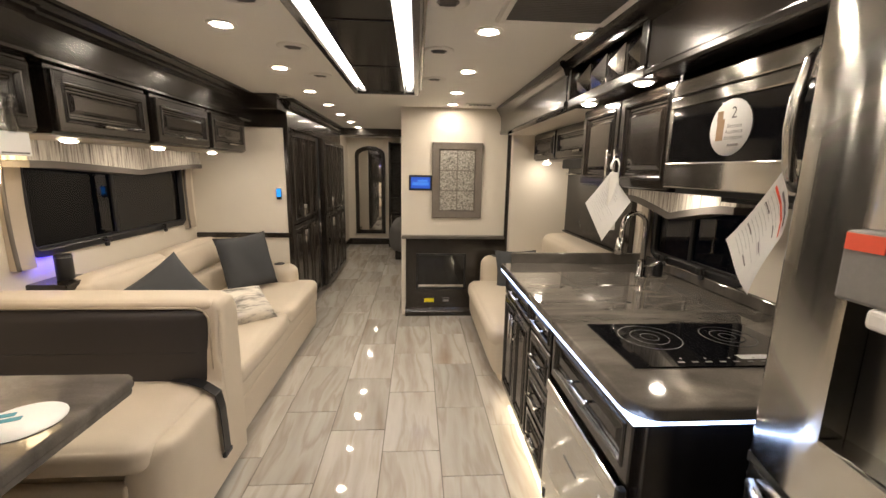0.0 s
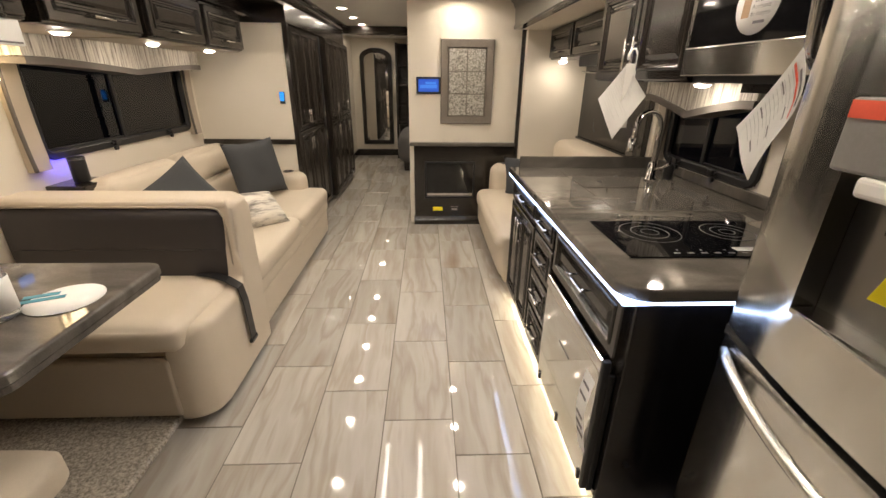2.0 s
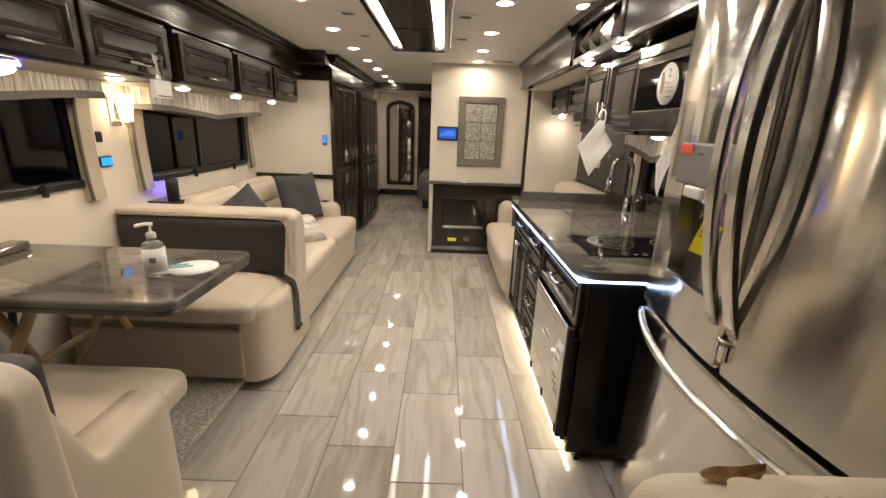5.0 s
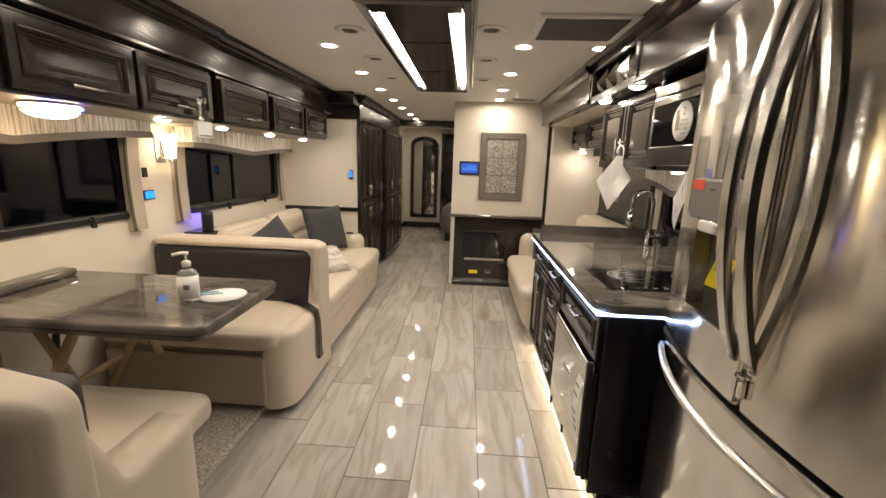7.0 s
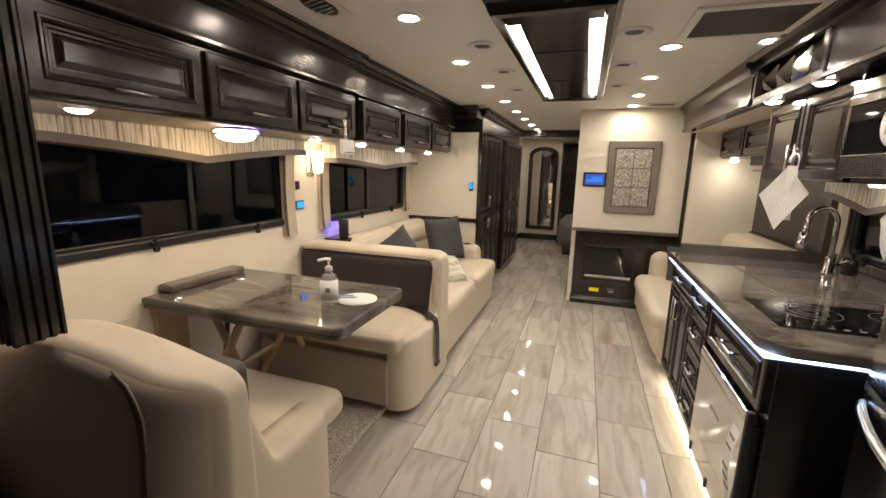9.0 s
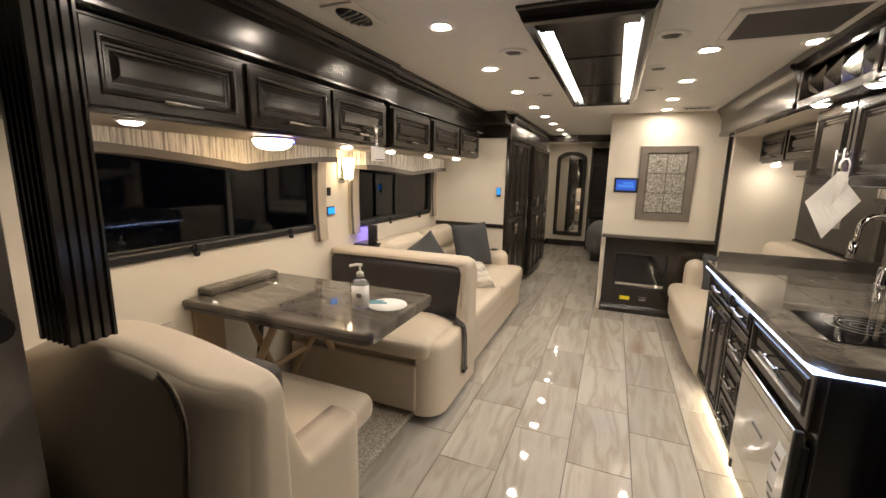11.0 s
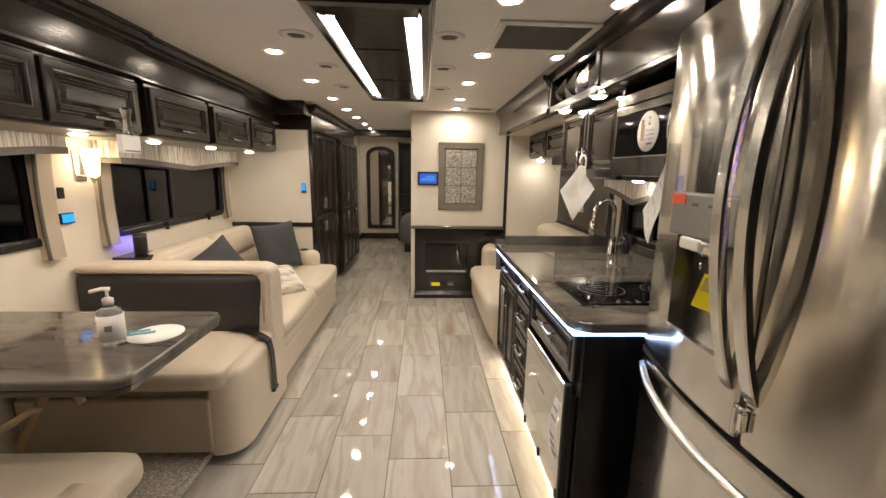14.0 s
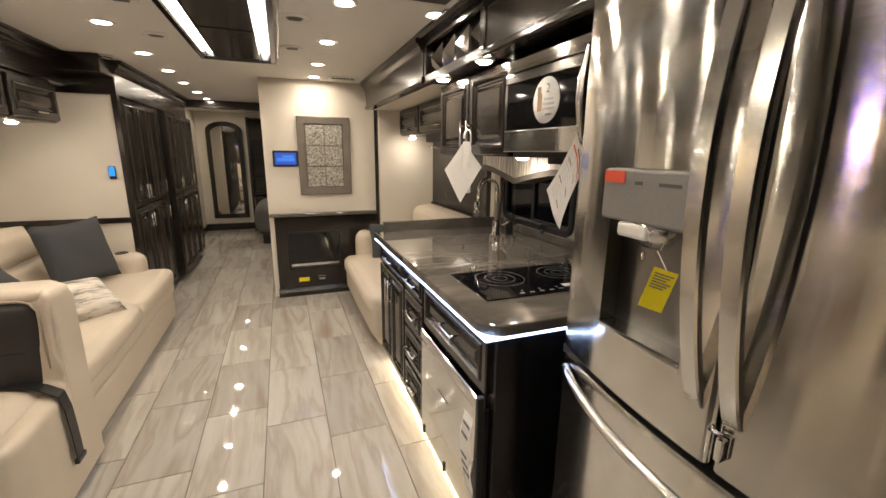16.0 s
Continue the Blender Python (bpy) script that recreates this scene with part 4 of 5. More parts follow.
led = structure("side_ledge", bx(WL + 0.002, 2.72, 0.84, -1.60, 2.96, 0.885, 0.006), M_WOOD, "dark wood ledge behind the dinette", "shelf")
blk = thing("wireless_speaker", (-1.69, 2.84, 0.886), "small black cylindrical speaker on the ledge", "speaker")
part("body", turned([(0, 0), (0.036, 0), (0.039, 0.004), (0.039, 0.128), (0.036, 0.134), (0.03, 0.135), (0, 0.131)], 28, (-1.69, 2.84, 0.886)), M_BLACK, blk)
part("ring", turned([(0.0395, 0.118), (0.0405, 0.118), (0.0405, 0.123), (0.0395, 0.123)], 28, (-1.69, 2.84, 0.886)), M_DKGREY, blk)
# Hidden strip behind the speaker, added to throw blue light on the wall.
part("glow", bx(-1.7315, 2.832, 0.96, -1.7285, 2.862, 1.005), L_BLUELED, blk, "hidden blue strip that tints the wall")


def pillow(w, h, thick, m, material, label):
    bm = bmesh.new()
    n = 14
    grid = {}
    for s in (1, -1):
        for i in range(n + 1):
            for j in range(n + 1):
                u, v = 2 * i / n - 1, 2 * j / n - 1
                pinch = 1 - 0.10 * (1 - u * u) * (abs(v) ** 3), 1 - 0.10 * (1 - v * v) * (abs(u) ** 3)
                t = thick / 2 * ((1 - u ** 4) * (1 - v ** 4)) ** 0.55
                rim = i in (0, n) or j in (0, n)
                if rim and s < 0:
                    continue
                wob = 0.006 * math.sin(5 * u + 3 * v) * (1 - u * u) * (1 - v * v)
                grid[s, i, j] = bm.verts.new((u * w / 2 * pinch[1], v * h / 2 * pinch[0], s * t + wob))
    get = lambda s, i, j: grid.get((s, i, j)) or grid[1, i, j]
    for s in (1, -1):
        for i in range(n):
            for j in range(n):
                f = bm.faces.new((get(s, i, j), get(s, i + 1, j), get(s, i + 1, j + 1), get(s, i, j + 1)))
                f.smooth = True
    bmesh.ops.recalc_face_normals(bm, faces=bm.faces[:])
    ob = new("pillow", finish(bm, "pillow", material))
    ob.matrix_world = m
    ORIGIN[ob] = Vector((0, 0, 0))
    return tagged(ob, label, "pillow", "sofa pillows")


pillow(0.50, 0.47, 0.14, pose(-1.20, 3.98, 0.725, 74, 0, 62), M_PILLOW, "square slate grey scatter pillow leaning on the sofa")
pillow(0.52, 0.48, 0.14, pose(-1.30, 3.02, 0.665, 58, -28, 55), M_PILLOW, "square slate grey scatter pillow leaning on its corner")
pillow(0.46, 0.30, 0.17, pose(-1.0, 3.27, 0.575, 36, 4, 50), M_STRIPE, "striped grey and cream lumbar pillow")

# ---- wall devices ----
th = thing("wall_control", (-1.04, BACK_L, 1.26), "small wall control with a glowing blue display", "switch")
part("body", bx(-1.075, BACK_L - 0.018, 1.21, -1.03, BACK_L - 0.001, 1.31, 0.005), M_BLACK, th)
part("display", bx(-1.07, BACK_L - 0.021, 1.235, -1.035, BACK_L - 0.018, 1.305), L_CYAN, th, "glowing cyan display")
part("digits", merged(*[bx(-1.063, BACK_L - 0.023, 1.245 + k * 0.016, -1.042, BACK_L - 0.021, 1.250 + k * 0.016) for k in range(4)]), L_BLUE, th)
tp = thing("touch_panel", (0.23, PART_Y, 1.35), "wall touch screen with a blue picture in a black frame", "screen")
part("bezel", bx(0.115, PART_Y - 0.022, 1.295, 0.345, PART_Y - 0.001, 1.445, 0.006), M_BLACK, tp)
part("screen", bx(0.135, PART_Y - 0.0245, 1.315, 0.325, PART_Y - 0.022, 1.425), L_BLUE, tp, "glowing blue screen")
part("picture", merged(bx(0.15, PART_Y - 0.0255, 1.345, 0.31, PART_Y - 0.0246, 1.375), bx(0.20, PART_Y - 0.0255, 1.38, 0.30, PART_Y - 0.0246, 1.40)), L_BLUE_LITE, tp)
sw = thing("dinette_switch", (WL, 2.42, 1.18), "small wall switch with a glowing cyan readout", "switch")
part("body", bx(WL + 0.001, 2.385, 1.14, WL + 0.016, 2.475, 1.20, 0.004), M_BLACK, sw)
part("display", bx(WL + 0.016, 2.392, 1.148, WL + 0.019, 2.468, 1.193), L_CYAN, sw, "glowing cyan readout")
ph = thing("wall_outlet", (WL, 2.42, 1.30), "small black wall outlet", "outlet")
part("plate", bx(WL + 0.001, 2.40, 1.28, WL + 0.01, 2.44, 1.34, 0.003), M_BLACK, ph)

# ---- corridor ----
wd = thing("wardrobe", (-1.3, 5.68, 0), "tall espresso wardrobe with raised-panel double doors", "wardrobe")
part("carcass", bx(-1.60, 4.425, 0.06, -0.966, 6.95, 1.84), M_WOOD_V, wd)
part("plinth", bx(-1.60, 4.43, 0.002, -1.0, 6.94, 0.06), M_BLACK, wd)
part("frieze", merged(bx(-1.60, 4.405, 1.84, -0.945, 6.96, 2.0, 0.004), extruded([(-0.946, 1.995), (-0.93, 2.0), (-0.925, 2.02), (-0.905, 2.035), (-0.90, 2.06), (-0.88, 2.07), (-0.88, 2.088), (-1.0, 2.088), (-1.0, 1.995)], "y", 4.40, 6.965)), M_WOOD, wd, "dark wood frieze with crown moulding")
part("corner_stile", bx(-0.985, 4.405, 0.06, -0.944, 4.47, 1.84, 0.004), M_WOOD_V, wd)
part("tall_block", bx(-0.967, 5.60, 0.06, -0.915, 6.945, 1.838, 0.003), M_WOOD_V, wd)
ys = (4.475, 4.80, 5.12, 5.45, 5.60, 5.93, 6.26, 6.60, 6.93)
for i in range(8):
    if i == 3:
        continue
    a, b = ys[i] + 0.004, ys[i + 1] - 0.004
    xd = -0.966 if i < 4 else -0.915
    d = part("door", merged(moved(raised(b - a, 0.86), facing("+x", xd, a, 0.965)), moved(raised(b - a, 0.88), facing("+x", xd, a, 0.075))), M_WOOD_V, wd)
    yh = b - 0.03 if i % 2 == 0 else a + 0.03
    bar_handle(d, (xd + 0.018, yh, 1.02), (xd + 0.018, yh, 1.14), (1, 0, 0), 0.005, 0.024)
    bar_handle(d, (xd + 0.018, yh, 0.76), (xd + 0.018, yh, 0.88), (1, 0, 0), 0.005, 0.024)
# Flat black sheet that stands for the shade in the gap between doors.
part("pocket", bx(-0.968, 5.454, 0.075, -0.96, 5.596, 1.83), M_BLACK, wd)

art = thing("framed_art", (0.60, PART_Y, 1.42), "grey framed six-pane panel of cracked silver glass", "wall art")
AX0, AX1, AZ0, AZ1 = 0.345, 0.84, 1.025, 1.765
part("frame", moved(nested(AX1 - AX0, AZ1 - AZ0, ((0, 0), (0, 0.026), (0.006, 0.030), (0.066, 0.026), (0.072, 0.012), (0.074, 0.010))), facing("-y", AX0, PART_Y - 0.001, AZ0)), M_FRAME, art)
for i in range(2):
    for j in range(3):
        w, h = (AX1 - AX0 - 0.148) / 2, (AZ1 - AZ0 - 0.148) / 3
        x, z = AX0 + 0.074 + i * w, AZ0 + 0.074 + j * h
        part("pane", bx(x + 0.004, PART_Y - 0.020, z + 0.004, x + w - 0.004, PART_Y - 0.012, z + h - 0.004, 0.002, 1), M_ART, art)

fp = thing("fireplace_cabinet", (0.6, PART_Y - 0.02, 0), "black electric fireplace cabinet with a grey stone mantel", "fireplace")
FY = PART_Y - 0.035
part("surround", merged(bx(0.085, FY - 0.0, 0.07, 0.19, PART_Y - 0.002, 0.815), bx(0.19, FY, 0.66, 1.084, PART_Y - 0.002, 0.815), bx(0.19, FY, 0.07, 0.70, PART_Y - 0.002, 0.28), bx(0.70, FY, 0.07, 1.084, PART_Y - 0.002, 0.66)), M_WOOD, fp)
part("plinth", extruded([(FY - 0.028, 0.001), (FY - 0.028, 0.045), (FY - 0.012, 0.065), (FY - 0.004, 0.085), (PART_Y - 0.004, 0.085), (PART_Y - 0.004, 0.001)], "x", 0.078, 1.08), M_WOOD, fp)
part("mantel", bx(0.045, FY - 0.045, 0.816, 1.084, PART_Y - 0.003, 0.848, 0.008, 3), M_STONE, fp)
part("firebox_glass", bx(0.192, FY + 0.012, 0.282, 0.698, FY + 0.018, 0.658), M_BLACKGLASS, fp, "dark reflective fireplace glass")
part("firebox_trim", merged(bx(0.19, FY - 0.006, 0.28, 0.70, FY + 0.012, 0.296, 0.003), bx(0.19, FY - 0.006, 0.644, 0.70, FY + 0.012, 0.66, 0.003), bx(0.19, FY - 0.006, 0.296, 0.205, FY + 0.012, 0.644, 0.003), bx(0.685, FY - 0.006, 0.296, 0.70, FY + 0.012, 0.644, 0.003)), M_BLACK, fp)
part("ember_bed", bx(0.215, FY + 0.0085, 0.305, 0.68, FY + 0.0115, 0.33), M_CHROME, fp, "silver ember strip")
part("yellow_label", bx(0.275, FY - 0.003, 0.145, 0.375, FY - 0.0005, 0.185), M_YELLOW, fp, "yellow warning label")
part("controls", merged(bx(0.47, FY - 0.006, 0.15, 0.53, FY - 0.0005, 0.17, 0.001), bx(0.46, FY - 0.003, 0.185, 0.54, FY - 0.0005, 0.19)), M_GREY, fp)

mi = thing("wall_mirror", (-0.72, 8.9, 0.25), "tall arched mirror in a dark wood frame", "mirror")


def arch(x0, x1, z0, z1, y0, y1):
    c, r = (x0 + x1) / 2, (x1 - x0) / 2
    k = 0.55
    pts = [(x0, z0), (x1, z0)] + [(c + r * math.cos(a * math.pi / 14), z1 - r * k + r * k * math.sin(a * math.pi / 14)) for a in range(15)]
    return extruded([(x, z) for x, z in pts], "y", y0, y1)


part("frame", arch(-1.01, -0.43, 0.22, 1.93, 8.855, 8.897), M_WOOD_V, mi)
part("bead", arch(-0.97, -0.47, 0.26, 1.89, 8.845, 8.856), M_WOOD_V, mi)
part("glass", arch(-0.935, -0.505, 0.30, 1.85, 8.842, 8.8455), M_MIRROR, mi, "silvered mirror glass")
bd = thing("bed", (0.7, 8.0, 0), "low bed with a dark grey bedspread", "bed")
part("mattress", soft(-0.25, 7.30, 0.12, 1.5, 8.50, 0.62, 0.16, 0.02, 11), M_BEDDING, bd)
part("base", bx(-0.16, 7.38, 0.001, 1.5, 8.50, 0.2, 0.01), M_WOOD, bd)
sh = thing("bedroom_shelf_unit", (0.1, 8.75, 0), "dark wood bedroom shelf unit with a small screen", "cabinet")
part("side", bx(-0.34, 8.55, 0.001, -0.30, 8.855, 2.0, 0.004), M_WOOD_V, sh)
part("side", bx(0.5, 8.55, 0.001, 0.54, 8.855, 2.0, 0.004), M_WOOD_V, sh)
part("back", bx(-0.30, 8.83, 0.6, 0.5, 8.855, 2.0), M_WOOD_V, sh)
for z in (0.66, 0.95, 1.30, 1.62, 1.96):
    part("shelf", bx(-0.30, 8.56, z, 0.5, 8.83, z + 0.025, 0.003), M_WOOD, sh)
part("door", moved(raised(0.78, 0.55), facing("-y", -0.29, 8.56, 0.08)), M_WOOD_V, sh)

# ---- kitchen: base cabinets, worktop, hob ----
KX, KY0, KY1 = 0.785, 1.50, 3.10
# Unlit panel: its shade is put into the black colour.
structure("end_panel_kitchen", bx(KX, KY0 - 0.02, 0.06, WR - 0.002, KY0, 0.868, 0.003), M_DARKPANEL, "plain end panel of the kitchen base, unlit dark put into its black colour", "panel")
structure("toe_kick", bx(KX + 0.05, KY0, 0.0, KX + 0.07, KY1, 0.09), M_BLACK, "recessed dark toe kick", "trim")
tl = thing("toe_kick_light", (KX + 0.04, 2.3, 0.06), "warm light strip glowing under the base cabinets", "strip light")
part("strip", bx(KX + 0.036, KY0 + 0.01, 0.072, KX + 0.048, KY1 - 0.02, 0.086), L_TOE, tl)
part("channel", bx(KX + 0.03, KY0 + 0.01, 0.086, KX + 0.05, KY1 - 0.02, 0.0895), M_WHITE, tl)


def base_unit(y0, y1, label, fronts):
    u = thing("base_cabinet", (1.2, (y0 + y1) / 2, 0.09), label, "cabinet", "kitchen base cabinets")
    part("body", bx(KX + 0.001, y0 + 0.001, 0.09, WR - 0.004, y1 - 0.001, 0.872), M_WOOD_V, u)
    for kind, a, b, z0, z1 in fronts:
        d = part(kind, moved(raised(b - a, z1 - z0), facing("-x", KX, b, z0)), M_WOOD_V, u)
        if kind == "drawer":
            c = (a + b) / 2
            w = min(0.085, (b - a) * 0.36)
            bar_handle(d, (KX - 0.018, c - w, (z0 + z1) / 2), (KX - 0.018, c + w, (z0 + z1) / 2), (-1, 0, 0), 0.006, 0.03)
        elif kind == "door":
            yh = a + 0.03 if (a + b) / 2 > (y0 + y1) / 2 else b - 0.03
            bar_handle(d, (KX - 0.018, yh, z1 - 0.19), (KX - 0.018, yh, z1 - 0.04), (-1, 0, 0), 0.006, 0.03)
    return u


base_unit(2.50, 3.10, "espresso base cabinet with a drawer over two narrow doors", (("drawer", 2.515, 3.085, 0.735, 0.86), ("door", 2.80, 3.085, 0.11, 0.72), ("door", 2.515, 2.795, 0.11, 0.72)))
base_unit(2.17, 2.50, "espresso base cabinet with a stack of four drawers", (("drawer", 2.185, 2.485, 0.735, 0.86), ("drawer", 2.185, 2.485, 0.53, 0.72), ("drawer", 2.185, 2.485, 0.325, 0.515), ("drawer", 2.185, 2.485, 0.11, 0.31)))
base_unit(1.50, 2.17, "espresso base cabinet with one wide drawer above the dishwasher", (("drawer", 1.515, 2.155, 0.655, 0.86),))
dw = thing("dishwasher_drawer", (KX, 1.84, 0.1), "stainless steel dishwasher drawer with a black lip and paper tag", "dishwasher")
part("front", bx(KX - 0.034, 1.525, 0.10, KX - 0.001, 2.15, 0.585, 0.006), M_STEEL, dw)
part("control_lip", bx(KX - 0.04, 1.525, 0.586, KX - 0.001, 2.15, 0.635, 0.008), M_STEEL, dw)
part("side_gasket", bx(KX - 0.022, 1.51, 0.10, KX - 0.001, 1.5245, 0.60, 0.004), M_BLACK, dw)
part("edge_strip", bx(KX - 0.05, 1.503, 0.12, KX - 0.023, 1.5245, 0.655, 0.006), M_BLACK, dw)
part("logo_bar", bx(KX - 0.0352, 1.80, 0.44, KX - 0.0338, 1.92, 0.452), M_GREY, dw)
bm = bmesh.new()
rows = [[bm.verts.new((KX - 0.052 - 0.016 * math.sin(k * 0.5), yy, 0.56 - k * 0.04)) for yy in (1.53, 1.60)] for k in range(9)]
for a, b in zip(rows, rows[1:]):
    bm.faces.new((a[0], b[0], b[1], a[1]))
part("paper_tag", bm, M_PAPER, dw, "curled white paper tag")
for k in (1, 2, 4, 5, 6):
    s = 0.016 * math.sin(k * 0.5)
    part("tag_print", bx(KX - 0.0545 - s, 1.54, 0.554 - k * 0.04, KX - 0.0535 - s, 1.59, 0.566 - k * 0.04), M_INK, dw)
for k in range(3):
    part("foot_clip", bx(KX - 0.04, 1.56 + k * 0.27, 0.098, KX - 0.03, 1.575 + k * 0.27, 0.14, 0.002), M_BLACK, dw)

wt = thing("worktop", (1.2, 2.3, 0.875), "dark grey polished worktop with a glowing light strip under its edge", "worktop")
bm = bx(0.735, 1.465, 0.884, WR - 0.003, 3.11, 0.92)
bmesh.ops.bevel(bm, geom=[e for e in bm.edges if abs(e.verts[0].co.z - e.verts[1].co.z) > 0.01 and e.verts[0].co.x < 1 and e.verts[0].co.y < 2], offset=0.085, segments=8, profile=0.5, affect="EDGES")
bmesh.ops.bevel(bm, geom=[e for e in bm.edges if abs(e.verts[0].co.z - e.verts[1].co.z) < 0.001 and e.verts[0].co.z > 0.91], offset=0.007, segments=3, profile=0.5, affect="EDGES")
part("slab", bm, M_STONE, wt)
bm = bx(0.7345, 1.4645, 0.8745, WR - 0.003, 3.10, 0.8838)
bmesh.ops.bevel(bm, geom=[e for e in bm.edges if abs(e.verts[0].co.z - e.verts[1].co.z) > 0.01 and e.verts[0].co.x < 1 and e.verts[0].co.y < 2], offset=0.0855, segments=8, profile=0.5, affect="EDGES")
part("edge_light", bm, L_EDGE, wt, "cool white glowing edge strip")
part("backsplash", merged(bx(0.80, 3.112, 0.87, WR - 0.003, 3.135, 0.985, 0.005), bx(WR - 0.03, 1.47, 0.9205, WR - 0.004, 3.111, 0.975, 0.005)), M_STONE, wt)
for a, b, c, d in ((1.02, 2.16, 1.58, 2.56), (1.02, 2.58, 1.36, 2.98)):
    part("sink_cover", bx(a, b, 0.9203, c, d, 0.9225, 0.001, 1), M_STONE, wt, "flush sink cover")
for x, y in ((1.15, 2.30), (1.15, 2.70), (1.30, 2.84)):
    part("finger_hole", turned([(0, 0), (0.014, 0), (0.014, 0.0008), (0, 0.0008)], 16, (x, y, 0.9226)), M_BLACK, wt)

hob = thing("induction_hob", (1.15, 1.85, 0.921), "black glass two-ring induction hob set in the worktop", "hob")
part("glass", bx(0.845, 1.675, 0.9205, 1.46, 2.03, 0.9255, 0.002), M_BLACKGLASS, hob)
for x, y, r in ((1.02, 1.90, 0.105), (1.31, 1.90, 0.09)):
    for q in (1.0, 0.62, 0.3):
        part("ring", turned([(r * q - 0.002, 0), (r * q, 0), (r * q, 0.0006), (r * q - 0.002, 0.0006)], 36, (x, y, 0.9258)), M_GREY, hob)
for k in range(9):
    part("marking", bx(1.0 + k * 0.045, 1.70, 0.9258, 1.02 + k * 0.045, 1.708, 0.9264), M_GREY, hob)
for k in range(5):
    part("touch_key", bx(1.02 + k * 0.08, 1.725, 0.9258, 1.027 + k * 0.08, 1.732, 0.9264), M_GREY, hob)
part("caution_label", bx(1.22, 1.72, 0.9258, 1.36, 1.75, 0.9264), M_PAPER, hob)

fc = thing("kitchen_faucet", (1.45, 2.74, 0.92), "chrome gooseneck kitchen faucet with a lever", "faucet")
FX, FYY = 1.46, 2.76
goose = [(FX, FYY, 0.925), (FX, FYY, 1.18)] + [(FX - 0.075 + 0.075 * math.cos(a), FYY - 0.012 * a, 1.20 + 0.085 * math.sin(a)) for a in [i * math.pi / 10 for i in range(11)]] + [(FX - 0.152, FYY - 0.04, 1.17), (FX - 0.158, FYY - 0.04, 1.13)]
part("neck", tube(goose, 0.013, 14), M_CHROME, fc)
part("spray_head", tube([(FX - 0.157, FYY - 0.04, 1.15), (FX - 0.163, FYY - 0.04, 1.09), (FX - 0.166, FYY - 0.04, 1.06)], 0.019, 14), M_CHROME, fc)
part("base", turned([(0, 0.0), (0.032, 0.0), (0.032, 0.008), (0.024, 0.014), (0.022, 0.09), (0.016, 0.10), (0, 0.10)], 24, (FX, FYY, 0.921)), M_CHROME, fc)
part("lever", tube([(FX + 0.0, FYY - 0.02, 0.985), (FX + 0.02, FYY - 0.06, 1.0), (FX + 0.03, FYY - 0.11, 1.03)], 0.007, 10), M_CHROME, fc)
sd = thing("soap_dispenser", (1.55, 2.80, 0.92), "small black soap bottle beside the faucet", "bottle")
part("bottle", turned([(0, 0), (0.025, 0), (0.027, 0.004), (0.027, 0.07), (0.02, 0.085), (0.01, 0.09), (0, 0.09)], 20, (1.57, 2.78, 0.921)), M_BLACK, sd)
part("pump", tube([(1.57, 2.78, 1.01), (1.57, 2.78, 1.045), (1.545, 2.76, 1.05)], 0.006, 8), M_BLACK, sd)

# ---- kitchen: wall units ----
wc = thing("wall_cabinet", (1.4, 2.46, 1.43), "espresso wall cabinet with two raised-panel doors", "cabinet", "kitchen wall cabinets")
part("body", bx(1.12, 2.025, 1.43, WR - 0.002, 2.85, 1.825), M_WOOD_V, wc)
for a, b, yh in ((2.03, 2.432, 2.40), (2.444, 2.845, 2.475)):
    d = part("door", moved(raised(b - a, 0.385), facing("-x", 1.12, b, 1.435)), M_WOOD_V, wc)
    bar_handle(d, (1.101, yh, 1.46), (1.101, yh, 1.60), (-1, 0, 0), 0.006, 0.03)
M_PYRAMID = paint("smoked_mirror", (0.34, 0.33, 0.31), 0.14, metal=1, vary=0.05, bump=0)
M_SMOKE = paint("dark_smoked_mirror", (0.10, 0.098, 0.092), 0.12, metal=1, vary=0.05, bump=0)
dc = thing("display_cabinet", (1.3, 2.50, 1.83), "dark shallow cabinet with a glass front of silver pyramids", "cabinet")
part("body", merged(bx(1.08, 2.09, 1.838, WR - 0.002, 2.86, 2.062), bx(1.02, 2.09, 1.838, 1.08, 2.106, 2.062), bx(1.02, 2.844, 1.838, 1.08, 2.86, 2.062), bx(1.02, 2.106, 1.838, 1.08, 2.844, 1.852), bx(1.02, 2.106, 2.048, 1.08, 2.844, 2.062)), M_WOOD, dc)
part("front_frame", merged(bx(0.998, 2.086, 1.834, 1.02, 2.864, 1.876, 0.004), bx(0.998, 2.086, 2.03, 1.02, 2.864, 2.064, 0.004), bx(0.998, 2.086, 1.876, 1.02, 2.124, 2.03, 0.004), bx(0.998, 2.826, 1.876, 1.02, 2.864, 2.03, 0.004)), M_WOOD, dc)
part("back_board", bx(1.040, 2.107, 1.853, 1.046, 2.843, 2.047), M_SMOKE, dc, "smoked mirror back")
for k in range(4):
    bm = bmesh.new()
    a = 2.15 + k * 0.172
    vs = [bm.verts.new(p) for p in ((1.039, a, 1.882), (1.039, a + 0.14, 1.882), (1.039, a + 0.14, 2.022), (1.039, a, 2.022))]
    tip = bm.verts.new((1.0, a + 0.07, 1.952))
    for i in range(4):
        bm.faces.new((vs[i], vs[(i + 1) % 4], tip))
    bm.faces.new(vs[::-1])
    bmesh.ops.recalc_face_normals(bm, faces=bm.faces[:])
    part("pyramid", bm, M_PYRAMID, dc, "faceted mirror pyramid")
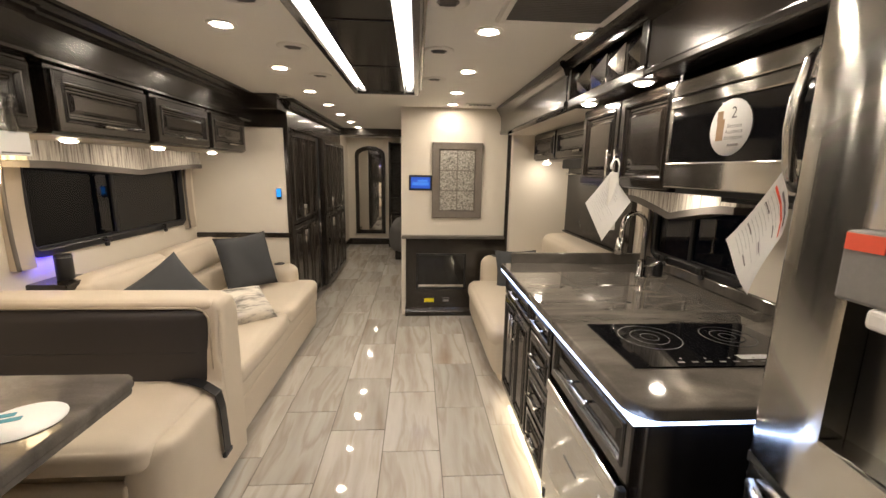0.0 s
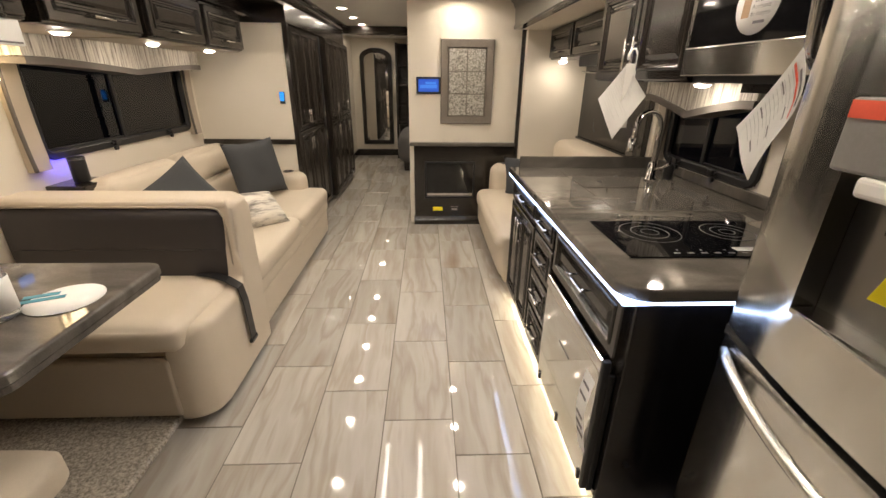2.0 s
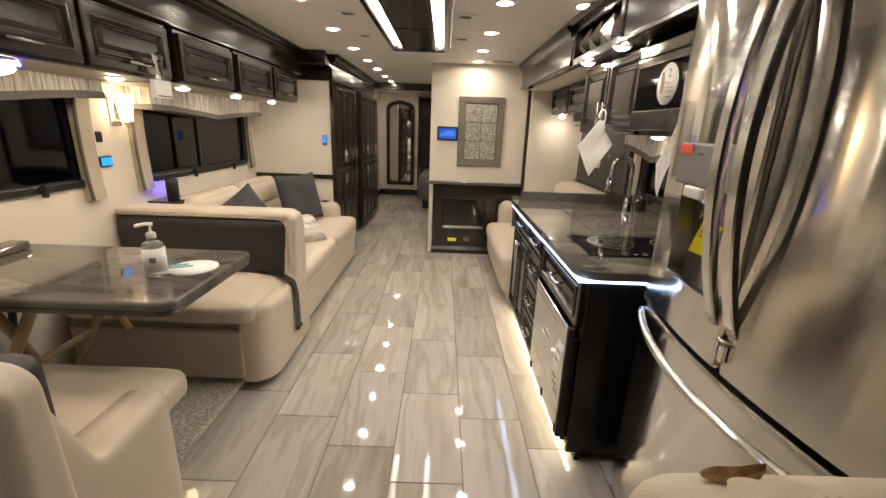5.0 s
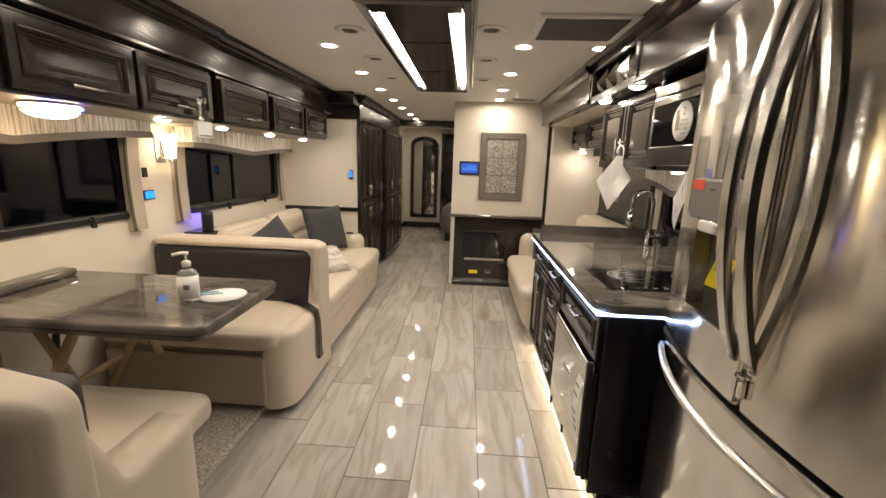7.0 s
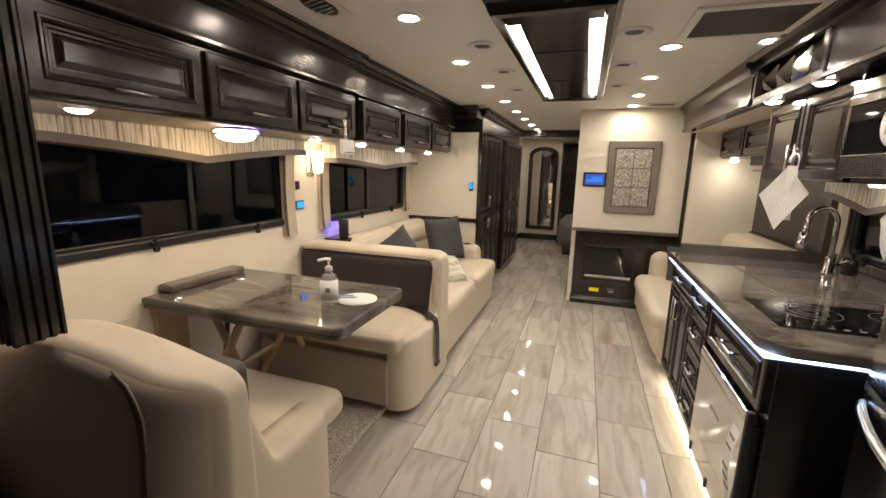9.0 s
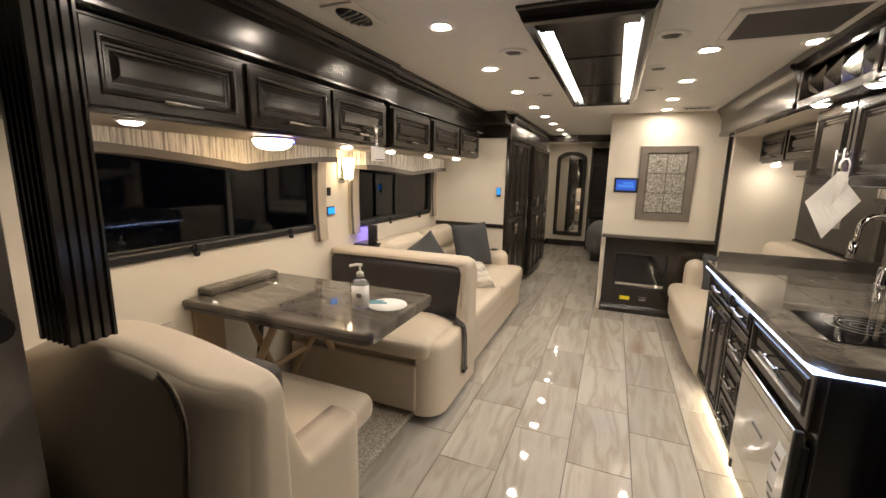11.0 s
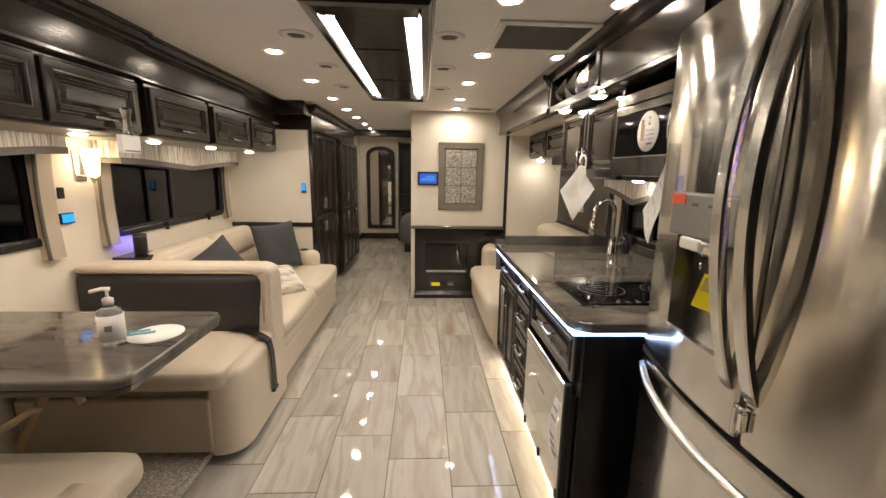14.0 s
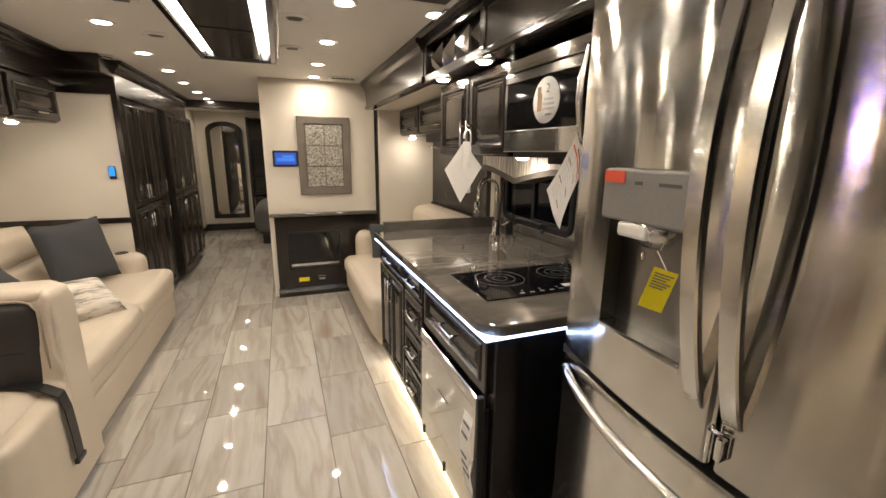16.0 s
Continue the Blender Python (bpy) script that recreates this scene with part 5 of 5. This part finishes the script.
bridge = extruded([(1.06, 1.84), (0.99, 1.84), (0.985, 1.85), (0.985, 1.87), (0.995, 1.875), (0.99, 2.0), (0.98, 2.01), (0.97, 2.04), (0.95, 2.055), (0.945, 2.088), (1.06, 2.088)], "y", 2.866, END_R - 0.002)
structure("soffit_rear", bridge, M_WOOD, "dark wood soffit above the short sofa", "soffit")
structure("soffit_board", bx(1.06, 2.868, 1.842, WR - 0.002, END_R - 0.002, 1.86), M_WALL, "cream underside of the soffit", "soffit")
structure("soffit_front", extruded([(1.10, 1.93), (1.02, 1.93), (1.015, 1.94), (1.02, 1.95), (1.0, 2.02), (0.98, 2.03), (0.97, 2.06), (0.945, 2.07), (0.94, 2.088), (1.10, 2.088)], "y", 0.30, 1.352), M_WOOD, "dark wood cornice above the fridge", "soffit")
structure("soffit_middle", extruded([(1.10, 1.835), (1.005, 1.835), (0.998, 1.842), (0.998, 1.858), (1.006, 1.866), (1.006, 2.02), (0.995, 2.028), (0.98, 2.04), (0.97, 2.06), (0.945, 2.07), (0.94, 2.088), (1.10, 2.088)], "y", 1.354, 2.084), M_WOOD, "flat dark wood panel with a crown above the microwave", "soffit")
structure("crown_right", extruded([(1.0, 2.062), (0.965, 2.066), (0.945, 2.075), (0.94, 2.088), (1.0, 2.088)], "y", 2.085, 2.865), M_WOOD, "dark wood crown moulding", "trim")
structure("microwave_recess", merged(bx(1.30, 1.372, 1.40, WR - 0.002, 2.012, 1.46), bx(1.22, 1.372, 1.812, WR - 0.002, 2.012, 1.834), bx(1.10, 2.012, 1.44, WR - 0.002, 2.024, 1.834)), M_WOOD_V, "dark recess around the microwave", "panel")
mw = thing("microwave", (1.35, 1.7, 1.46), "stainless steel built-in microwave with black door and white round sticker", "microwave")
part("body", bx(1.10, 1.37, 1.462, WR - 0.01, 2.01, 1.80), M_BLACK, mw)
part("vent_strip", bx(1.074, 1.37, 1.752, 1.10, 2.01, 1.802, 0.004), M_STEEL, mw)
part("door", merged(bx(1.07, 1.37, 1.45, 1.10, 2.01, 1.535, 0.004), bx(1.07, 1.37, 1.712, 1.10, 2.01, 1.749, 0.004), bx(1.07, 1.99, 1.535, 1.10, 2.01, 1.712)), M_STEEL, mw)
part("window", bx(1.071, 1.37, 1.536, 1.10, 1.989, 1.711), M_BLACKGLASS, mw, "black glass window")
part("grille", bx(1.12, 1.37, 1.43, 1.5, 2.01, 1.45), M_BLACK, mw)
part("handle", tube([(1.068, 1.48, 1.47), (1.03, 1.465, 1.50), (1.012, 1.46, 1.60), (1.015, 1.46, 1.66), (1.035, 1.465, 1.74), (1.068, 1.48, 1.765)], 0.014, 12), M_STEEL_H, mw)
st = part("sticker", moved(turned([(0, 0), (0.078, 0), (0.078, 0.0012), (0, 0.0012)], 36), Matrix.Translation((1.0695, 1.718, 1.628)) @ Matrix.Rotation(radians(-90), 4, "Y")), M_PAPER, mw, "round white sticker with small print")
FXM = facing("-x", 1.0678, 1.718, 1.628)
part("picture", moved(merged(bx(-0.050, -0.035, 0, -0.022, 0.025, 0.0006), bx(-0.052, 0.02, 0, -0.030, 0.048, 0.0006)), FXM), paint("tan_print", (0.45, 0.30, 0.18), 0.6), mw, "tan and brown print")
lettering("2", 0.045, FXM @ Matrix.Translation((0.012, 0.038, 0.0004)), M_INK, mw)
for i, w in enumerate(("Because", "Accidents", "do happen")):
    lettering(w, 0.0165, FXM @ Matrix.Translation((0.018, 0.004 - i * 0.016, 0.0004)), M_INK, mw)
part("print_bar", moved(bx(0.0, -0.052, 0, 0.04, -0.045, 0.0006), FXM), M_INK, mw)


def small_cab(y0, y1):
    u = thing("small_wall_cabinet", (1.5, (y0 + y1) / 2, 1.6), "small espresso wall cabinet above the short sofa", "cabinet", "small wall cabinets")
    part("body", bx(1.32, y0, 1.595, WR - 0.002, y1, 1.84), M_WOOD_V, u)
    d = part("door", moved(raised(y1 - y0 - 0.02, 0.22), facing("-x", 1.32, y1 - 0.01, 1.61)), M_WOOD_V, u)
    bar_handle(d, (1.302, (y0 + y1) / 2 - 0.06, 1.645), (1.302, (y0 + y1) / 2 + 0.06, 1.645), (-1, 0, 0), 0.005, 0.024)


small_cab(3.92, 4.52)
small_cab(2.90, 3.90)
solo("control_box", (1.45, 3.55, 1.53), bx(1.33, 3.35, 1.525, 1.60, 3.80, 1.594, 0.006), M_BLACK, "black box under the small wall cabinets", "box")
rod = thing("towel_rod", (1.45, 3.10, 1.45), "short chrome rod beside the wall cabinet", "rod")
part("rod", tube([(1.30, 3.62, 1.485), (1.62, 3.62, 1.485)], 0.006, 8), M_CHROME, rod)
part("flange", tube([(1.60, 3.62, 1.485), (1.69, 3.62, 1.485)], 0.012, 10), M_CHROME, rod)
tv = thing("wall_television", (WR, 3.95, 0.9), "large black flat screen on the wall behind the short sofa", "television")
part("screen", bx(WR - 0.03, 3.36, 0.93, WR - 0.002, 4.58, 1.575, 0.006), M_DARKPANEL, tv)
part("frame", merged(bx(WR - 0.04, 3.34, 0.91, WR - 0.002, 4.60, 0.93, 0.003), bx(WR - 0.04, 3.30, 0.91, WR - 0.002, 3.36, 1.59, 0.003)), M_WOOD_V, tv)

# ---- right sofa ----
s2 = thing("sofa", (1.2, 3.9, 0), "cream leather sofa with rounded arm opposite the long sofa", "sofa", "sofas")
part("base", soft(0.76, 3.17, 0.04, 1.65, 4.60, 0.30, 0.05, 0.004, 11), M_LEATHER, s2)
part("front_panel", soft(0.72, 3.16, 0.10, 0.86, 4.50, 0.40, 0.06, 0.01, 11), M_LEATHER, s2)
part("seat_cushion", soft(0.69, 3.16, 0.30, 1.35, 4.42, 0.46, 0.07, 0.012, 11), M_LEATHER, s2)
part("arm", soft(0.83, 4.36, 0.28, 1.60, 4.58, 0.68, 0.085, 0.006, 11), M_LEATHER, s2)
part("back", soft(1.38, 3.18, 0.40, 1.66, 4.40, 0.93, 0.08, 0.012, 11), M_LEATHER, s2)
part("cup_holder", turned([(0.0, 0.0), (0.045, 0.0), (0.045, 0.006), (0.037, 0.008), (0.035, 0.004), (0, 0.003)], 24, (0.97, 4.47, 0.682)), M_BLACK, s2)
pillow(0.40, 0.38, 0.12, pose(1.12, 4.24, 0.60, 66, 0, 0), M_PILLOW, "square slate grey scatter pillow against the sofa arm")

# ---- fridge ----
fr = thing("refrigerator", (1.3, 0.83, 0.06), "stainless steel french-door refrigerator with dispenser and bowed handles", "refrigerator")
FY0, FY1, GAP = 0.335, 1.345, 0.885


def fx(y):
    """The bowed front of the fridge."""
    return 0.865 + 0.068 * ((y - 0.84) / 0.505) ** 2


def bowed(y0, y1, z0, z1, back=0.975, r=0.012, n=60):
    """A door whose front follows the bow, with rounded ends."""
    prof = [(back, y0)] + [(fx(y0) + r, y0), (fx(y0) + r * 0.3, y0 + r * 0.3)]
    for i in range(n + 1):
        y = y0 + r + (y1 - y0 - 2 * r) * i / n
        prof.append((fx(y), y))
    prof += [(fx(y1) + r * 0.3, y1 - r * 0.3), (fx(y1) + r, y1), (back, y1)]
    return extruded(prof, "z", z0, z1)


part("body", bx(0.98, FY0 + 0.01, 0.06, WR - 0.01, FY1 - 0.01, 1.87, 0.004), M_DKGREY, fr)
part("feet", merged(bx(1.0, FY0 + 0.05, 0.001, 1.06, FY0 + 0.12, 0.06), bx(1.0, FY1 - 0.12, 0.001, 1.06, FY1 - 0.05, 0.06)), M_BLACK, fr)
DY0, DY1, DZ0, DZ1 = 0.925, 1.172, 1.035, 1.418


def pierced_door(y0, y1, z0, z1, hy0, hy1, hz0, hz1, back=0.975, r=0.012):
    """A bowed door in one piece with a square opening through it."""
    ys = [y0, y0 + r * 0.3] + [y0 + r + (hy0 - y0 - r) * i / 12 for i in range(12)] + [hy0 + (hy1 - hy0) * i / 20 for i in range(21)] + [hy1 + (y1 - r - hy1) * i / 16 for i in range(1, 17)] + [y1 - r * 0.3, y1]
    ins = {0: r, 1: r * 0.3, len(ys) - 2: r * 0.3, len(ys) - 1: r}
    zs = [z0, hz0, hz1, z1]
    bm = bmesh.new()
    g = [[bm.verts.new((fx(y) + ins.get(i, 0), y, z)) for z in zs] for i, y in enumerate(ys)]
    for i in range(len(ys) - 1):
        for j in range(3):
            if j == 1 and hy0 - 1e-6 <= ys[i] and ys[i + 1] <= hy1 + 1e-6:
                continue
            bm.faces.new((g[i][j], g[i + 1][j], g[i + 1][j + 1], g[i][j + 1]))
    out = bmesh.ops.extrude_face_region(bm, geom=bm.faces[:])
    for v in out["geom"]:
        if isinstance(v, bmesh.types.BMVert):
            v.co.x = back
    bmesh.ops.recalc_face_normals(bm, faces=bm.faces[:])
    return bm


d1 = part("door", pierced_door(0.845, FY1, GAP + 0.012, 1.865, DY0, DY1, DZ0, DZ1), M_STEEL, fr)
d2 = part("door", bowed(FY0, 0.835, GAP + 0.012, 1.865), M_STEEL, fr)
d3 = part("freezer_drawer", bowed(FY0, FY1, 0.09, GAP - 0.012), M_STEEL, fr)
part("gap_seal", bx(0.93, FY0 + 0.005, GAP - 0.012, 0.98, FY1 - 0.005, GAP + 0.012), M_BLACK, fr)
part("drawer_lip", extruded([(fx(y) + 0.004 * s + (0.03 if s > 0 else 0), y) for s in (0, 1) for y in ([FY0 + 0.01 + i * (FY1 - FY0 - 0.02) / 14 for i in range(15)][:: (1 if s == 0 else -1)])], "z", GAP - 0.0119, GAP - 0.006), M_STEEL_H, fr)
part("door_seam", bx(0.90, 0.836, GAP + 0.014, 0.97, 0.844, 1.86), M_BLACK, fr)
part("recess", bx(0.945, DY0 + 0.001, DZ0 + 0.001, 0.974, DY1 - 0.001, DZ1 - 0.001), M_STEEL_D, d1, "dark grey dispenser recess")
part("control_panel", bx(0.864, DY0 + 0.002, 1.305, 0.95, DY1 - 0.002, DZ1 - 0.002, 0.006), M_GREY, d1, "grey dispenser control panel")
part("panel_mark", bx(0.8628, 1.06, 1.385, 0.8642, 1.08, 1.392), M_DKGREY, d1)
part("panel_mark", bx(0.8628, 0.97, 1.385, 0.8642, 1.02, 1.392), M_DKGREY, d1)
part("red_sticker", bx(0.8618, 1.108, 1.386, 0.8642, 1.165, 1.412), M_RED, d1, "red label")
part("nozzle", moved(turned([(0, 0), (0.026, 0.0), (0.045, 0.03), (0.05, 0.05), (0, 0.05)], 24), Matrix.Translation((0.905, 1.05, 1.256)) @ Matrix.Diagonal((0.8, 1.25, 1, 1))), M_STEEL_H, d1)
part("paddle", bx(0.862, 1.035, 1.272, 0.885, 1.118, 1.305, 0.009, 3), M_WHITE, d1, "white dispenser lever")
part("spout", tube([(0.905, 1.075, 1.24), (0.905, 1.075, 1.222)], 0.005, 8), M_CHROME, d1)
part("drip_tray", merged(bx(0.89, DY0 + 0.004, DZ0 + 0.001, 0.95, DY1 - 0.004, DZ0 + 0.01), extruded([(fx(y) - 0.001 + 0.008 * s, y) for s in (0, 1) for y in ([DY0 + i * (DY1 - DY0) / 8 for i in range(9)][:: (1 if s == 0 else -1)])], "z", DZ0, DZ0 + 0.008)), M_STEEL_H, d1)
part("yellow_tag", moved(bx(-0.023, -0.0006, -0.088, 0.023, 0.0006, 0.0, 0), pose(0.89, 1.0, 1.220, 0, 14, -45)), M_YELLOW, d1, "hanging yellow card tag")
for k in range(6):
    part("tag_print", moved(bx(-0.018, -0.0011, -0.012 - 0.006 * k, 0.018 - 0.005 * (k % 3), -0.0007, -0.0095 - 0.006 * k), pose(0.89, 1.0, 1.220, 0, 14, -45)), M_INK, d1)
part("tag_string", tube([(0.905, 1.04, 1.25), (0.89, 1.0, 1.22)], 0.0015, 5), M_WHITE, d1)


def bowed_handle(y, parent):
    """A flat bar that arches away from the door and meets it at both ends."""
    bm = bmesh.new()
    rings = []
    n = 40
    for i in range(n + 1):
        t = i / n
        z = 1.0 + 0.85 * t
        xo = fx(y) - 0.006 - 0.076 * math.sin(math.pi * t) ** 0.8
        w, th = 0.0165, 0.020
        rings.append([bm.verts.new(p) for p in ((xo + th, y - w * 0.8, z), (xo + 0.004, y - w, z), (xo, y - w * 0.82, z), (xo, y + w * 0.82, z), (xo + 0.004, y + w, z), (xo + th, y + w * 0.8, z))])
    for a, b in zip(rings, rings[1:]):
        for k in range(6):
            bm.faces.new((a[k], a[(k + 1) % 6], b[(k + 1) % 6], b[k]))
    bm.faces.new(rings[0])
    bm.faces.new(rings[-1][::-1])
    bmesh.ops.recalc_face_normals(bm, faces=bm.faces[:])
    return part("handle", bm, M_STEEL_H, parent, "bowed steel handle")


bowed_handle(0.882, d1)
bowed_handle(0.812, d2)
hp = []
for i in range(25):
    t = i / 24
    y = FY0 + 0.06 + (FY1 - FY0 - 0.10) * t
    hp.append((fx(y) - 0.010 - 0.045 * math.sin(math.pi * t) ** 0.7, y, 0.845 - 0.012 * math.sin(math.pi * t)))
part("handle", tube(hp, 0.0125, 10, 0.8), M_STEEL_H, d3, "long bowed drawer handle")
part("lock", merged(bx(fx(0.84) - 0.012, 0.836, 0.91, fx(0.84) - 0.001, 0.846, 0.985, 0.003), bx(fx(0.84) - 0.016, 0.812, 0.93, fx(0.84) - 0.001, 0.826, 0.975, 0.003), tube([(fx(0.84) - 0.011, 0.842, 0.978), (fx(0.84) - 0.011, 0.816, 0.982)], 0.004, 8)), M_CHROME, fr, "chrome travel lock")
structure("fridge_panel", merged(bx(1.02, FY0 - 0.05, 1.875, WR - 0.002, 1.352, 1.93), bx(1.0, FY1 + 0.004, 0.0, WR - 0.002, FY1 + 0.018, 1.874)), M_WOOD_V, "dark wood panel around the refrigerator", "panel")

# ---- hanging papers ----


def paper(name, corners, label, red=False, sag=0.015):
    """A sheet hung by a corner, a little curled, with rows of print."""
    a, b, c, d = [Vector(p) for p in corners]
    t = thing(name, a, label, "paper")
    nrm = (b - a).cross(d - a).normalized()

    def at(u, v, o=0.0):
        p = a.lerp(b, u).lerp(d.lerp(c, u), v)
        return p + nrm * (sag * math.sin(3 * u + 2 * v) + o)

    def sheet(u0, u1, v0, v1, o, n=6):
        bm = bmesh.new()
        g = [[bm.verts.new(at(u0 + (u1 - u0) * i / n, v0 + (v1 - v0) * j / n, o)) for j in range(n + 1)] for i in range(n + 1)]
        for i in range(n):
            for j in range(n):
                bm.faces.new((g[i][j], g[i + 1][j], g[i + 1][j + 1], g[i][j + 1]))
        bmesh.ops.solidify(bm, geom=bm.faces[:], thickness=0.0006)
        return bm

    part("sheet", sheet(0, 1, 0, 1, 0), M_PAPER, t)
    rnd = random.Random(5)
    lines = []
    for s in (1, -1):
        for k in range(13):
            v = 0.16 + k * 0.058
            lines.append(sheet(0.1, 0.1 + rnd.uniform(0.3, 0.75), v, v + 0.006, 0.0014 * s, 3))
    part("print", merged(*lines), paint("faint_ink", (0.42, 0.41, 0.41) if red else (0.55, 0.54, 0.53), 0.7), t)
    if red:
        part("red_print", merged(*[sheet(0.08, 0.9, 0.10, 0.135, 0.0018 * s, 3) for s in (1, -1)]), M_RED, t)
        part("heading", merged(*[sheet(0.25, 0.8, 0.035, 0.07, 0.0018 * s, 3) for s in (1, -1)]), M_INK, t)
        for u, v in ((0.1, 0.30), (0.55, 0.26), (0.55, 0.52), (0.1, 0.62), (0.5, 0.80)):
            part("print_block", merged(*[sheet(u, u + 0.2, v, v + 0.022, 0.0019 * s, 3) for s in (1, -1)]), M_INK, t)
    return t


paper("hanging_paper", ((1.06, 2.40, 1.50), (1.13, 2.33, 1.375), (1.04, 2.38, 1.19), (0.965, 2.43, 1.36)), "white instruction sheet hung from a cabinet handle")
hk = thing("door_hanger", (1.06, 2.43, 1.50), "white plastic door hanger on the cabinet handle", "tag")
part("hook", tube([(1.094, 2.39, 1.49), (1.094, 2.39, 1.535), (1.082, 2.39, 1.558), (1.066, 2.39, 1.555), (1.056, 2.388, 1.535), (1.056, 2.388, 1.515)], 0.008, 8, 0.4), M_WHITE, hk)
part("card", bx(1.052, 2.389, 1.24, 1.098, 2.392, 1.50, 0.001, 1), M_WHITE, hk)
paper("hanging_paper", ((1.0, 1.45, 1.505), (0.975, 1.40, 1.37), (0.99, 1.46, 1.215), (1.02, 1.63, 1.325)), "white printed form with a red heading hung from the microwave handle", True)

# ---- things by the cab ----
seat = thing("cab_seat", (0.66, 0.12, 0), "cream leather cab seat back with double stitching", "seat")
part("backrest", soft(0.445, 0.16, 0.45, 0.95, 0.44, 1.016, 0.075, 0.012, 13), M_LEATHER, seat)
part("seat_cushion", soft(0.40, -0.45, 0.35, 0.80, 0.10, 0.50, 0.06, 0.01), M_LEATHER, seat)
part("pedestal", bx(0.48, -0.3, 0.001, 0.72, 0.0, 0.36, 0.02), M_BLACK, seat)
for o in (0, 0.016):
    part("stitching", tube([(0.73 + o, 0.20, 1.002), (0.70 + o, 0.28, 1.0285), (0.67 + o, 0.35, 1.026), (0.63 + o, 0.40, 1.012), (0.61 + o, 0.442, 0.962), (0.605 + o, 0.455, 0.91)], 0.004, 6), M_LEATHER_D, seat)

lf = thing("dry_leaf", (0.57, 0.38, 1.018), "curled dry brown leaf on the seat back", "leaf")
bm = bmesh.new()
rows = []
for i in range(9):
    t = i / 8
    w = 0.032 * math.sin(math.pi * min(1, t * 0.94 + 0.05)) ** 0.7
    rows.append([bm.verts.new((0.53 + 0.09 * t, 0.385 + s * w * 0.45 + 0.01 * t, 1.020 + 0.008 * max(s, 0) * t + 0.03 * (t - 0.5) ** 2 + 0.003 * math.sin(7 * t))) for s in (-1, -0.5, 0, 0.5, 1)])
for a, b in zip(rows, rows[1:]):
    for k in range(4):
        bm.faces.new((a[k], a[k + 1], b[k + 1], b[k]))
bmesh.ops.solidify(bm, geom=bm.faces[:], thickness=0.001)
part("blade", bm, M_LEAF, lf)
cw = thing("cab_window", (-1.35, -0.1, 1.1), "dark rounded cab side window", "window")
part("frame", bx(-1.352, -0.75, 1.10, -1.325, 0.34, 1.60, 0.012, 3), M_BLACK, cw)
part("pane", bx(-1.326, -0.71, 1.14, -1.322, 0.30, 1.56, 0.0015), M_BLACKGLASS, cw)
gh = thing("grab_handle", (-1.3, 0.40, 1.08), "black grab handle on the cab wall", "handle")
part("grip", tube([(-1.35, 0.44, 1.06), (-1.30, 0.42, 1.06), (-1.24, 0.41, 1.06)], 0.035, 14), M_BLACK, gh)
bag = thing("hanging_card", (-1.19, 2.10, 1.5), "clear plastic bag with a white card hung from a cabinet handle", "tag")
part("bag", moved(turned([(0.012, 0.0), (0.03, 0.01), (0.034, 0.05), (0.024, 0.08), (0.036, 0.12), (0.038, 0.135)], 14), Matrix.Translation((-1.175, 2.09, 1.585)) @ Matrix.Diagonal((0.4, 1, 1, 1))), M_CLEAR, bag)
part("card", bx(-1.19, 2.03, 1.52, -1.165, 2.15, 1.60, 0.003), M_PAPER, bag, "white printed card")
part("print", bx(-1.1655, 2.04, 1.526, -1.164, 2.14, 1.532), M_INK, bag)

# ---- floor tiles ----
COL, LEN, X0, Y0 = 0.311, 0.605, 0.013, 1.953
tile_mesh = finish(bx(-COL / 2 + 0.0022, -LEN / 2 + 0.0022, -0.008, COL / 2 - 0.0022, LEN / 2 - 0.0022, 0.0, 0.0012, 1), "tile", M_TILE)
for k in range(-4, 4):
    for j in range(-6, 12):
        y = Y0 - 0.195 * k + j * LEN + LEN / 2
        if not -1.6 < y < 8.7 or (y > 4.9 and k > -1) or (k < -3 and y < 4.3):
            continue
        t = new("tile", tile_mesh)
        t.parent = floor
        t.location = (X0 + COL * k + COL / 2, y, 0)
